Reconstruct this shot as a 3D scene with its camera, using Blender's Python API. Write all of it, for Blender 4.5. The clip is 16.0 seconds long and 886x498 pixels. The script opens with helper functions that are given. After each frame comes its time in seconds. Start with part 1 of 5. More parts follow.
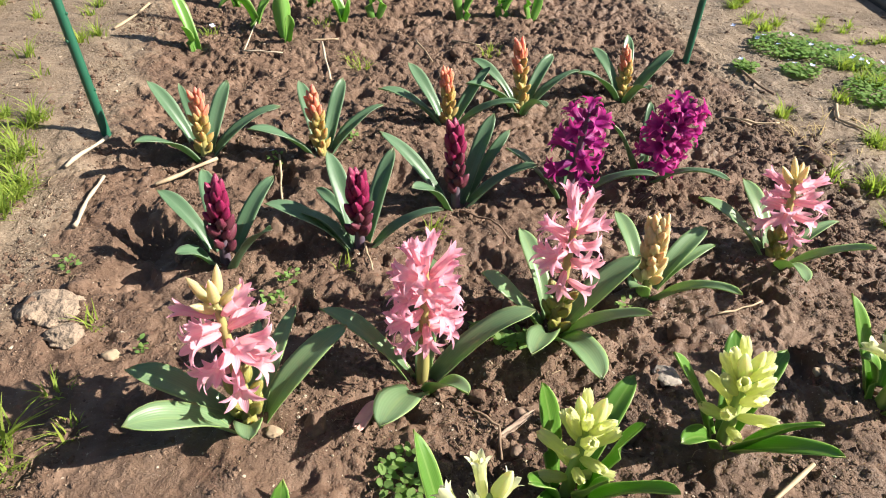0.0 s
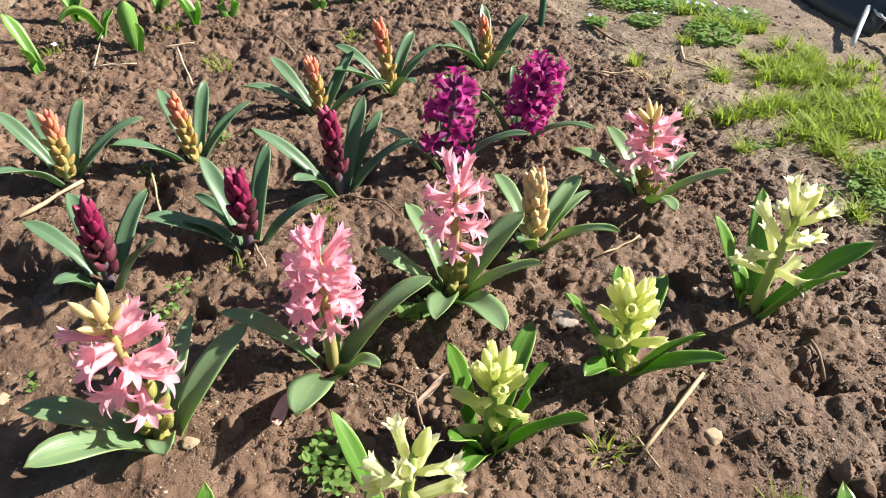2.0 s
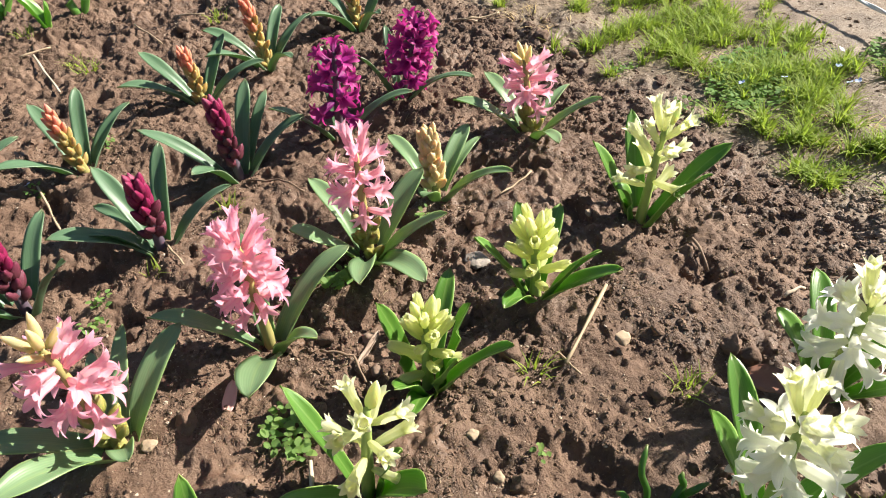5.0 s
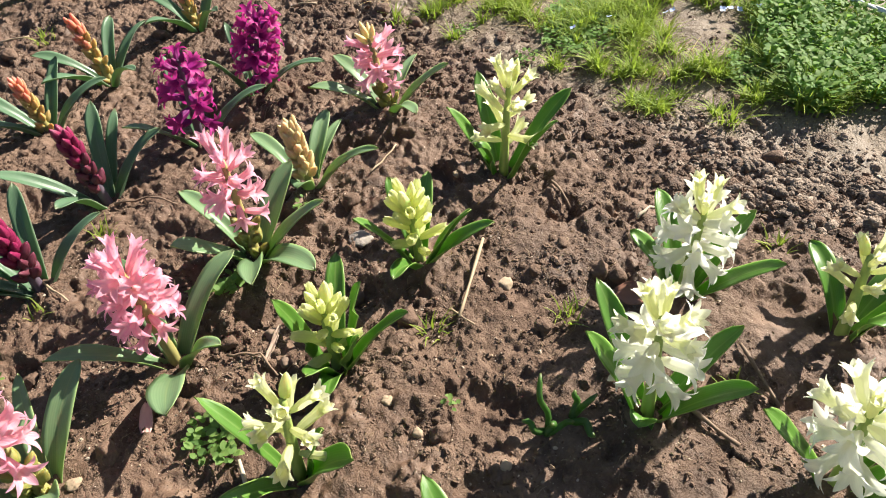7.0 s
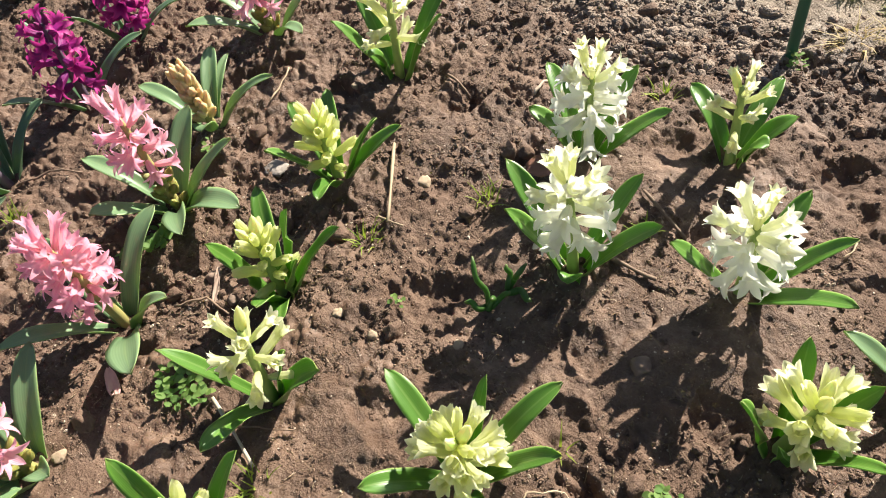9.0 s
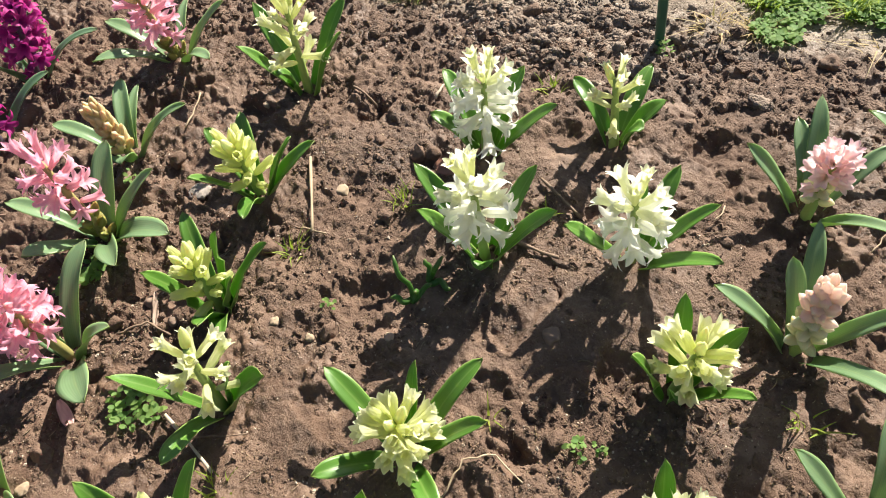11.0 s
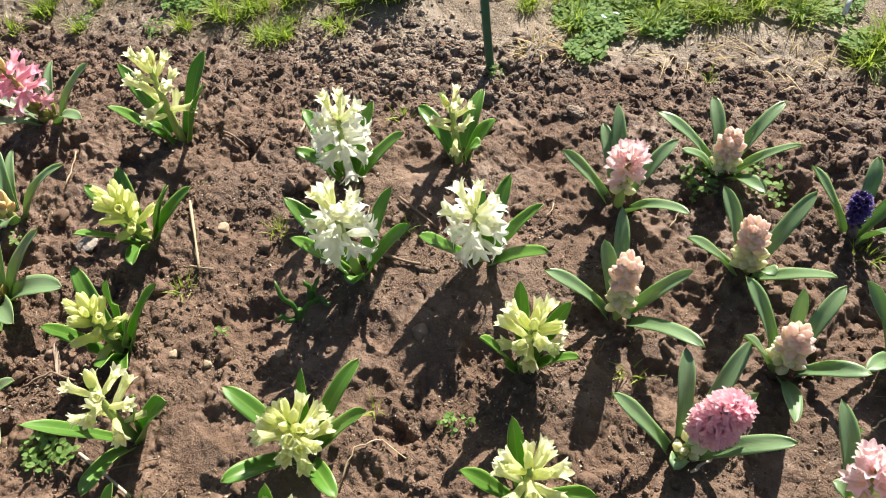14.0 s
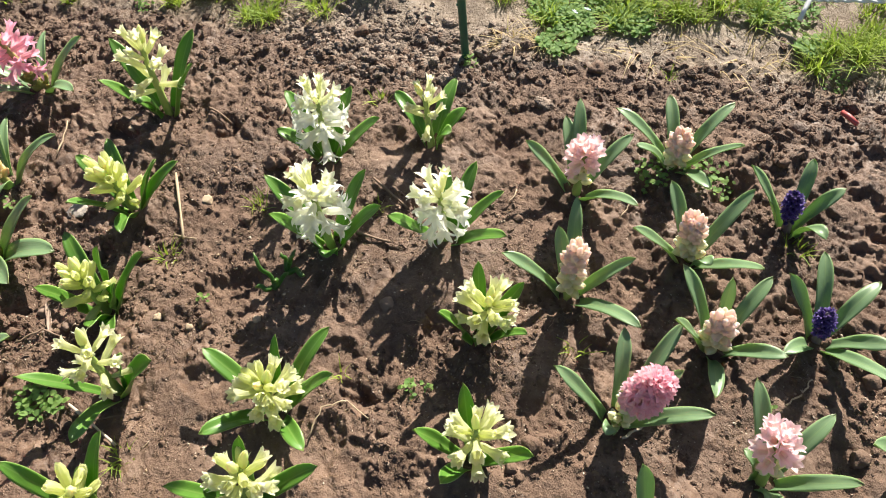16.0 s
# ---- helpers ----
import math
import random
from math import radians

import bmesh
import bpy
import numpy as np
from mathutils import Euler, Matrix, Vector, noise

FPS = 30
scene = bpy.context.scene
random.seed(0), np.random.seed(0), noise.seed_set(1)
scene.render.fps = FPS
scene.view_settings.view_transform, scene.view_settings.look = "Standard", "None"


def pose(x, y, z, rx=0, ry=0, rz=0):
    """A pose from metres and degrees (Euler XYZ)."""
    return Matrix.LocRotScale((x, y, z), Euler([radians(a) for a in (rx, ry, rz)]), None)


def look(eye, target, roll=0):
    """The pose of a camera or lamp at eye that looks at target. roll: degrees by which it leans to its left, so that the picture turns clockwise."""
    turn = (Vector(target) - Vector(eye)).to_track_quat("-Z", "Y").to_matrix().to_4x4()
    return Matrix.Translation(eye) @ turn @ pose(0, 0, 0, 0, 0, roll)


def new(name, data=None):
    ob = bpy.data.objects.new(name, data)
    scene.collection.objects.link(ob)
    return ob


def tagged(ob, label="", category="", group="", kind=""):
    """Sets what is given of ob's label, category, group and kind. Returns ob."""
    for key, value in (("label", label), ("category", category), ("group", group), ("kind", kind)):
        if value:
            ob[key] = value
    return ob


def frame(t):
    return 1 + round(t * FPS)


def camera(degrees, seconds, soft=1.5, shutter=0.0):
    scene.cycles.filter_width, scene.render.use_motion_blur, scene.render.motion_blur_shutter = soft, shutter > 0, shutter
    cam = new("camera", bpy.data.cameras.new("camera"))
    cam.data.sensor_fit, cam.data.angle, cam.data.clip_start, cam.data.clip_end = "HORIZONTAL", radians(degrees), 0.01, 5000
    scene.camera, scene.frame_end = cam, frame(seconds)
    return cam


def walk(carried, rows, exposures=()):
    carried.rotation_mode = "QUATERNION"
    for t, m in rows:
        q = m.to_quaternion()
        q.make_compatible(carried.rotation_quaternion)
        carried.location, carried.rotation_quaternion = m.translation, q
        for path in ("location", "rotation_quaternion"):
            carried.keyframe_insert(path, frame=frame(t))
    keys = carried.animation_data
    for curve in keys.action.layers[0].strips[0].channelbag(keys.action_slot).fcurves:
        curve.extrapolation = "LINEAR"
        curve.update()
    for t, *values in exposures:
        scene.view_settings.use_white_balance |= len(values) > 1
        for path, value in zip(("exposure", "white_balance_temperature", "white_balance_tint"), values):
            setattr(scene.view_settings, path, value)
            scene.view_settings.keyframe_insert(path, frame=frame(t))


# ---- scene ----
cam = camera(64.6, 16.0, soft=1.05)
PATH = [
    (0, (0.097, 0.065, 0.426), (0.284, 1.658, -0.769), 4.6),
    (0.5, (0.099, 0.06, 0.414), (0.301, 1.65, -0.783), 4.2),
    (1, (0.105, 0.06, 0.418), (0.371, 1.647, -0.77), 3.4),
    (1.5, (0.106, 0.057, 0.416), (0.492, 1.617, -0.775), 2.3),
    (2, (0.102, 0.049, 0.424), (0.567, 1.573, -0.786), 1.5),
    (2.5, (0.098, 0.048, 0.429), (0.612, 1.536, -0.805), 0.4),
    (3, (0.094, 0.044, 0.433), (0.641, 1.51, -0.813), -0.1),
    (5.5, (0.087, 0.02, 0.457), (0.824, 1.3, -0.892), -2.9),
    (6, (0.087, 0.012, 0.463), (0.885, 1.218, -0.918), -3.1),
    (6.5, (0.085, 0.009, 0.471), (0.926, 1.174, -0.92), -4.7),
    (7, (0.083, 0.003, 0.48), (0.973, 1.12, -0.92), -5.9),
    (7.5, (0.076, -0.01, 0.488), (1.002, 1.049, -0.933), -7.2),
    (8, (0.065, -0.016, 0.487), (0.975, 0.943, -1.013), -9.8),
    (8.5, (0.068, -0.015, 0.493), (0.939, 0.871, -1.075), -11.4),
    (9, (0.069, -0.016, 0.5), (0.93, 0.828, -1.095), -12.8),
    (9.5, (0.065, -0.018, 0.509), (0.916, 0.777, -1.117), -13.3),
    (10, (0.06, -0.025, 0.521), (0.921, 0.713, -1.127), -13.5),
    (12.5, (0.034, -0.07, 0.591), (1.073, 0.504, -1.019), -9.5),
    (13, (0.024, -0.075, 0.603), (1.068, 0.451, -1.02), -9.5),
    (13.5, (0.026, -0.092, 0.613), (1.073, 0.395, -1.019), -9.5),
    (14, (0.021, -0.108, 0.625), (1.076, 0.321, -1.018), -8.2),
    (14.5, (0.016, -0.115, 0.642), (1.097, 0.266, -0.997), -5.5),
    (15, (0.016, -0.119, 0.658), (1.09, 0.225, -0.993), -4.1),
    (15.5, (0.009, -0.129, 0.666), (1.041, 0.209, -1.013), -4.5),
    (16, (0.004, -0.138, 0.679), (1.002, 0.235, -1.013), -4.7),
]
walk(cam, [(t, look(eye, target, roll)) for t, eye, target, roll in PATH])

# ---- light: clear spring day, low sun over the path beside the bed ----
SUN_TO = Vector((0.82, -0.085, 0.58)).normalized()
world = bpy.data.worlds.new("spring_sky")
scene.world = world
world.use_nodes = True
wn = world.node_tree.nodes
sky = wn.new("ShaderNodeTexSky")
sky.sky_type = "NISHITA"
sky.sun_disc = False
sky.sun_elevation = math.asin(SUN_TO.z)
sky.sun_rotation = math.atan2(SUN_TO.x, SUN_TO.y)
world.node_tree.links.new(sky.outputs[0], wn["Background"].inputs[0])
wn["Background"].inputs[1].default_value = 0.042
sun_data = bpy.data.lights.new("sun", "SUN")
sun_data.energy, sun_data.angle, sun_data.color = 5.0, radians(0.55), (1.0, 0.93, 0.82)
sun = new("sun", sun_data)
sun.matrix_world = look(SUN_TO * 20, (0, 0, 0))
scene.view_settings.exposure = 1.40


# ---- materials ----
def shader(name, rough=0.6):
    m = bpy.data.materials.new(name)
    m.use_nodes = True
    nt = m.node_tree
    b = nt.nodes["Principled BSDF"]
    b.inputs["Roughness"].default_value = rough
    return m, nt, b


def node(nt, kind, **kw):
    n = nt.nodes.new(kind)
    for k, v in kw.items():
        n.inputs[k.replace("_", " ")].default_value = v
    return n


def coords(nt):
    return nt.nodes.new("ShaderNodeTexCoord").outputs["Object"]


def noise_tex(nt, vec, scale, detail=4.0, rough=0.55):
    n = node(nt, "ShaderNodeTexNoise", Scale=scale, Detail=detail, Roughness=rough)
    nt.links.new(vec, n.inputs["Vector"])
    return n.outputs["Fac"]


def ramp(nt, fac, *stops):
    n = nt.nodes.new("ShaderNodeValToRGB")
    el = n.color_ramp.elements
    while len(el) < len(stops):
        el.new(0.5)
    for e, (p, c) in zip(el, stops):
        e.position, e.color = p, (*c, 1)
    nt.links.new(fac, n.inputs[0])
    return n.outputs[0]


def mix(nt, fac, a, b, mode="MIX"):
    n = nt.nodes.new("ShaderNodeMix")
    n.data_type, n.blend_type = "RGBA", mode
    for sock, v in ((n.inputs[0], fac), (n.inputs[6], a), (n.inputs[7], b)):
        if isinstance(v, (float, int)):
            sock.default_value = v
        elif isinstance(v, tuple):
            sock.default_value = (*v, 1)
        else:
            nt.links.new(v, sock)
    return n.outputs[2]


def calc(nt, op, a, b=0.0, c=0.0):
    n = nt.nodes.new("ShaderNodeMath")
    n.operation = op
    for sock, v in zip(n.inputs, (a, b, c)):
        if isinstance(v, (float, int)):
            sock.default_value = v
        else:
            nt.links.new(v, sock)
    return n.outputs[0]


def bump(nt, b, height, strength, distance):
    n = node(nt, "ShaderNodeBump", Strength=strength, Distance=distance)
    nt.links.new(height, n.inputs["Height"])
    nt.links.new(n.outputs[0], b.inputs["Normal"])


def attr(nt, name):
    n = nt.nodes.new("ShaderNodeAttribute")
    n.attribute_name = name
    return n.outputs["Fac"]


def rand(nt):
    return nt.nodes.new("ShaderNodeObjectInfo").outputs["Random"]


def thin(m, nt, b, colour, share):
    """Mixes light that shines through into a petal or a leaf."""
    tr = nt.nodes.new("ShaderNodeBsdfTranslucent")
    nt.links.new(colour, tr.inputs["Color"])
    mx = nt.nodes.new("ShaderNodeMixShader")
    mx.inputs[0].default_value = share
    nt.links.new(b.outputs[0], mx.inputs[1])
    nt.links.new(tr.outputs[0], mx.inputs[2])
    nt.links.new(mx.outputs[0], nt.nodes["Material Output"].inputs["Surface"])


def grains(nt, vec, scale):
    """Height of rounded grains of about 1 / scale metres."""
    n = node(nt, "ShaderNodeTexVoronoi", Scale=scale)
    nt.links.new(vec, n.inputs["Vector"])
    return calc(nt, "SUBTRACT", 1.0, n.outputs["Distance"])


def soil_colour(nt, vec):
    big = noise_tex(nt, vec, 5.0, 5)
    mid = noise_tex(nt, vec, 30.0, 5, 0.6)
    fine = noise_tex(nt, vec, 520.0, 2, 0.5)
    c = ramp(nt, mid, (0.32, (0.088, 0.051, 0.033)), (0.5, (0.142, 0.087, 0.058)), (0.70, (0.222, 0.144, 0.099)))
    c = mix(nt, ramp(nt, big, (0.42, (0, 0, 0)), (0.66, (0.6, 0.6, 0.6))), c, (0.118, 0.071, 0.047))
    c = mix(nt, ramp(nt, fine, (0.26, (0.35, 0.35, 0.35)), (0.42, (0, 0, 0))), c, (0.07, 0.040, 0.025))
    grit = ramp(nt, fine, (0.69, (0, 0, 0)), (0.73, (1, 1, 1)))
    c = mix(nt, calc(nt, "MULTIPLY", grit, 0.4), c, (0.50, 0.41, 0.31))
    return c, mid, fine


def ground_material():
    m, nt, b = shader("garden_soil", 0.85)
    b.inputs["Specular IOR Level"].default_value = 0.34
    vec = coords(nt)
    c, mid, fine = soil_colour(nt, vec)
    mask = attr(nt, "path")
    pn = noise_tex(nt, vec, 22.0, 6, 0.6)
    sand = ramp(nt, pn, (0.3, (0.13, 0.093, 0.063)), (0.55, (0.205, 0.152, 0.106)), (0.8, (0.28, 0.216, 0.156)))
    sand = mix(nt, calc(nt, "MULTIPLY", ramp(nt, fine, (0.6, (0, 0, 0)), (0.72, (1, 1, 1))), 0.5), sand, (0.60, 0.52, 0.42))
    edge = calc(nt, "ADD", mask, calc(nt, "MULTIPLY", calc(nt, "SUBTRACT", pn, 0.5), 0.9))
    c = mix(nt, ramp(nt, edge, (0.35, (0, 0, 0)), (0.65, (1, 1, 1))), c, sand)
    crust = attr(nt, "crust")
    silt = ramp(nt, noise_tex(nt, vec, 26.0, 4, 0.55), (0.46, (0, 0, 0)), (0.68, (1, 1, 1)))
    c = mix(nt, calc(nt, "MULTIPLY", calc(nt, "MULTIPLY", silt, crust), 0.30), c, (0.185, 0.132, 0.098))
    nt.links.new(c, b.inputs["Base Color"])
    damp = noise_tex(nt, vec, 6.0, 3)
    nt.links.new(ramp(nt, damp, (0.40, (0.46, 0.46, 0.46)), (0.60, (0.78, 0.78, 0.78))), b.inputs["Roughness"])
    crumb = noise_tex(nt, vec, 270.0, 5, 0.66)
    patch = ramp(nt, noise_tex(nt, vec, 21.0, 3), (0.38, (0.30, 0.30, 0.30)), (0.60, (1, 1, 1)))
    h = calc(nt, "ADD", calc(nt, "MULTIPLY", grains(nt, vec, 420.0), 0.10), calc(nt, "ADD", calc(nt, "MULTIPLY", fine, 0.10), calc(nt, "MULTIPLY", crumb, 0.85)))
    h = calc(nt, "ADD", calc(nt, "MULTIPLY", mid, 0.25), calc(nt, "MULTIPLY", h, patch))
    bump(nt, b, h, 1.0, 0.0056)
    return m


def crumb_material(name, dark, light):
    m, nt, b = shader(name, 0.9)
    vec = coords(nt)
    isl = nt.nodes.new("ShaderNodeNewGeometry").outputs["Random Per Island"]
    n = noise_tex(nt, vec, 330.0, 3, 0.6)
    c = mix(nt, isl, dark, light)
    c = mix(nt, calc(nt, "MULTIPLY", n, 0.6), c, tuple(v * 0.6 for v in dark))
    nt.links.new(c, b.inputs["Base Color"])
    bump(nt, b, calc(nt, "ADD", n, calc(nt, "MULTIPLY", grains(nt, vec, 420.0), 0.5)), 1.0, 0.004)
    return m


def leaf_material(name, low, high, edge, many=False):
    """many: one mesh holds many blades or leaves, each with a tone of its own."""
    m, nt, b = shader(name, 0.37)
    along, across, r = attr(nt, "along"), attr(nt, "across"), rand(nt)
    if many:
        r = nt.nodes.new("ShaderNodeNewGeometry").outputs["Random Per Island"]
    vec = coords(nt)
    c = mix(nt, along, low, high)
    c = mix(nt, calc(nt, "MULTIPLY", r, 0.9 if many else 0.45), c, (high[0] * 1.25, high[1] * 0.95, high[2] * 0.8) if many else tuple(v * 0.72 for v in high))
    veins = calc(nt, "SINE", calc(nt, "MULTIPLY", across, 44.0))
    veins = calc(nt, "MULTIPLY_ADD", veins, 0.10, 0.10)
    c = mix(nt, veins, c, tuple(min(1, v * 1.5) for v in high))
    n = noise_tex(nt, vec, 60.0, 5)
    c = mix(nt, calc(nt, "MULTIPLY", n, 0.35), c, tuple(v * 0.7 for v in low))
    crease = ramp(nt, calc(nt, "ABSOLUTE", across), (0.0, (1, 1, 1)), (0.12, (0, 0, 0)))
    c = mix(nt, calc(nt, "MULTIPLY", crease, 0.28), c, edge)
    rim = ramp(nt, calc(nt, "ABSOLUTE", across), (0.88, (0, 0, 0)), (0.98, (1, 1, 1)))
    c = mix(nt, calc(nt, "MULTIPLY", rim, 0.75), c, edge)
    tip = ramp(nt, along, (0.93, (0, 0, 0)), (1.0, (1, 1, 1)))
    c = mix(nt, calc(nt, "MULTIPLY", tip, 0.45), c, (0.30, 0.24, 0.10))
    nt.links.new(c, b.inputs["Base Color"])
    b.inputs["Specular IOR Level"].default_value = 0.5
    if many:
        b.inputs["Specular IOR Level"].default_value, b.inputs["Roughness"].default_value = 0.22, 0.62
    bump(nt, b, calc(nt, "ADD", veins, calc(nt, "MULTIPLY", n, 0.3)), 0.25, 0.0008)
    thin(m, nt, b, mix(nt, 0.55, c, (min(1, high[0] * 2.4), min(1, high[1] * 2.3), high[2] * 1.2)), 0.38)
    return m


def petal_material(name, base, tip, rib, share=0.32, rough=0.5, deep=0.0):
    m, nt, b = shader(name, rough)
    along, across, r = attr(nt, "along"), attr(nt, "across"), rand(nt)
    if deep:
        b.inputs["Subsurface Weight"].default_value = deep
        b.inputs["Subsurface Radius"].default_value = (1.0, 0.75, 0.5)
        b.inputs["Subsurface Scale"].default_value = 0.006
    c = mix(nt, along, base, tip)
    stripe = ramp(nt, calc(nt, "ABSOLUTE", across), (0.0, (1, 1, 1)), (0.45, (0, 0, 0)))
    c = mix(nt, calc(nt, "MULTIPLY", stripe, 0.55), c, rib)
    c = mix(nt, calc(nt, "MULTIPLY", r, 0.35), c, base)
    n = noise_tex(nt, coords(nt), 300.0, 3)
    c = mix(nt, calc(nt, "MULTIPLY", n, 0.25), c, tuple(v * 0.8 for v in tip))
    lines = calc(nt, "MULTIPLY_ADD", calc(nt, "SINE", calc(nt, "MULTIPLY", across, 17.0)), 0.5, 0.5)
    c = mix(nt, calc(nt, "MULTIPLY", lines, 0.16), c, tuple(v * 0.78 for v in rib))
    nt.links.new(c, b.inputs["Base Color"])
    bump(nt, b, calc(nt, "ADD", n, lines), 0.35, 0.0006)
    thin(m, nt, b, c, share)
    return m


def plain_material(name, dark, light, scale=120.0, rough=0.6, strength=0.4, depth=0.001):
    m, nt, b = shader(name, rough)
    vec = coords(nt)
    n = noise_tex(nt, vec, scale, 6, 0.6)
    c = mix(nt, n, dark, light)
    c = mix(nt, calc(nt, "MULTIPLY", rand(nt), 0.4), c, dark)
    nt.links.new(c, b.inputs["Base Color"])
    bump(nt, b, n, strength, depth)
    return m


SOIL = ground_material()
CRUMBS = crumb_material("soil_crumbs", (0.105, 0.062, 0.040), (0.24, 0.155, 0.106))
CLODS = crumb_material("dry_soil_clods", (0.16, 0.115, 0.086), (0.40, 0.31, 0.24))
GRIT = crumb_material("pale_grit", (0.36, 0.26, 0.17), (0.62, 0.52, 0.42))
LEAF_BLUE = leaf_material("bluish_leaf", (0.090, 0.180, 0.092), (0.155, 0.265, 0.155), (0.28, 0.37, 0.25))
LEAF_MID = leaf_material("green_leaf", (0.150, 0.262, 0.122), (0.240, 0.360, 0.195), (0.38, 0.50, 0.20))
LEAF_BRIGHT = leaf_material("bright_leaf", (0.085, 0.200, 0.030), (0.128, 0.285, 0.044), (0.44, 0.56, 0.18))
STEM = plain_material("flower_stem", (0.26, 0.36, 0.08), (0.42, 0.50, 0.16), 90, 0.5)
STEM_BROWN = plain_material("flower_stem_brownish", (0.26, 0.23, 0.08), (0.38, 0.35, 0.13), 90, 0.5)
STEM_DARK = plain_material("flower_stem_dark", (0.08, 0.05, 0.09), (0.14, 0.12, 0.12), 90, 0.5)
PETALS = dict(
    pink=petal_material("pink_petal", (0.94, 0.62, 0.60), (0.95, 0.47, 0.65), (0.90, 0.29, 0.52), 0.52),
    magenta=petal_material("magenta_petal", (0.11, 0.02, 0.20), (0.88, 0.06, 0.33), (0.38, 0.016, 0.22), 0.42),
    lime=petal_material("lime_petal", (0.76, 0.81, 0.32), (0.92, 0.92, 0.56), (0.80, 0.84, 0.38), 0.64),
    cream=petal_material("cream_petal", (0.83, 0.86, 0.44), (0.94, 0.94, 0.72), (0.88, 0.89, 0.54), 0.62),
    limecream=petal_material("pale_lime_petal", (0.82, 0.85, 0.42), (0.96, 0.95, 0.74), (0.88, 0.90, 0.54), 0.64),
    creamwhite=petal_material("creamy_white_petal", (0.88, 0.90, 0.60), (0.95, 0.95, 0.83), (0.91, 0.92, 0.68), 0.64),
    white=petal_material("white_petal", (0.92, 0.93, 0.76), (0.96, 0.96, 0.94), (0.95, 0.95, 0.90), 0.64),
    blush=petal_material("blush_petal", (0.96, 0.84, 0.70), (0.98, 0.74, 0.82), (0.95, 0.60, 0.70), 0.6),
    violet=petal_material("violet_petal", (0.05, 0.035, 0.14), (0.13, 0.075, 0.34), (0.05, 0.022, 0.16), 0.2),
    dense=petal_material("pale_pink_petal", (0.98, 0.76, 0.74), (0.99, 0.65, 0.75), (0.97, 0.48, 0.63), 0.66),
)
BUDS = dict(
    pink=petal_material("pink_bud", (0.66, 0.64, 0.28), (0.86, 0.68, 0.44), (0.72, 0.56, 0.30), 0.40, deep=0.7),
    olive=petal_material("olive_bud", (0.28, 0.30, 0.07), (0.36, 0.33, 0.11), (0.24, 0.24, 0.07), 0.2, deep=0.7),
    peach=petal_material("peach_bud", (0.70, 0.40, 0.21), (0.86, 0.28, 0.24), (0.74, 0.30, 0.20), 0.30, deep=0.7),
    peachlow=petal_material("yellowish_peach_bud", (0.42, 0.42, 0.14), (0.68, 0.40, 0.18), (0.48, 0.36, 0.13), 0.30, deep=0.7),
    ochre=petal_material("ochre_bud", (0.64, 0.58, 0.26), (0.88, 0.62, 0.40), (0.64, 0.48, 0.25), 0.24, deep=0.7),
    maroon=petal_material("maroon_bud", (0.20, 0.02, 0.06), (0.34, 0.018, 0.10), (0.18, 0.012, 0.06), 0.15, 0.42),
    maroonlow=petal_material("dusky_maroon_bud", (0.13, 0.055, 0.055), (0.20, 0.03, 0.07), (0.10, 0.02, 0.045), 0.15, 0.42),
    magenta=petal_material("magenta_bud", (0.10, 0.02, 0.10), (0.36, 0.02, 0.16), (0.14, 0.01, 0.12), 0.2),
    lime=petal_material("lime_bud", (0.72, 0.79, 0.30), (0.88, 0.89, 0.52), (0.74, 0.79, 0.34), 0.4, deep=0.7),
    blush=petal_material("blush_bud", (0.97, 0.89, 0.72), (0.99, 0.75, 0.72), (0.98, 0.80, 0.70), 0.58, deep=0.7),
    blushlow=petal_material("greenish_blush_bud", (0.70, 0.71, 0.40), (0.95, 0.89, 0.68), (0.82, 0.77, 0.50), 0.44, deep=0.7),
    violet=petal_material("violet_bud", (0.045, 0.035, 0.10), (0.085, 0.035, 0.20), (0.035, 0.014, 0.10), 0.15, 0.45),
)


# ---- mesh helpers ----
def mesh_object(name, verts, faces, material, parent=None, attributes=None, smooth=True):
    me = bpy.data.meshes.new(name)
    me.from_pydata([tuple(v) for v in verts], [], faces)
    if smooth:
        me.shade_smooth()
    me.materials.append(material)
    for key, values in (attributes or {}).items():
        a = me.attributes.new(key, "FLOAT", "POINT")
        a.data.foreach_set("value", np.asarray(values, dtype=np.float32))
    ob = new(name, me)
    ob.parent = parent
    return ob


def thing(name, place, label, category, group=""):
    ob = new(name)
    ob.empty_display_size = 0.02
    ob.location = place
    return tagged(ob, label, category, group)


def tube(points, radii, sides=8, caps=True):
    """Verts and faces of a round tube along points."""
    verts, faces = [], []
    pts = [Vector(p) for p in points]
    side = None
    for i, p in enumerate(pts):
        t = (pts[min(i + 1, len(pts) - 1)] - pts[max(i - 1, 0)]).normalized()
        ref = side if side is not None else (Vector((1, 0, 0)) if abs(t.x) < 0.9 else Vector((0, 1, 0)))
        side = (ref - t * ref.dot(t)).normalized()
        up = t.cross(side)
        for k in range(sides):
            a = 2 * math.pi * k / sides
            verts.append(p + (side * math.cos(a) + up * math.sin(a)) * radii[i])
    for i in range(len(pts) - 1):
        for k in range(sides):
            j = (k + 1) % sides
            faces.append((i * sides + k, i * sides + j, (i + 1) * sides + j, (i + 1) * sides + k))
    if caps:
        faces.append(tuple(range(sides))[::-1])
        faces.append(tuple((len(pts) - 1) * sides + k for k in range(sides)))
    return verts, faces


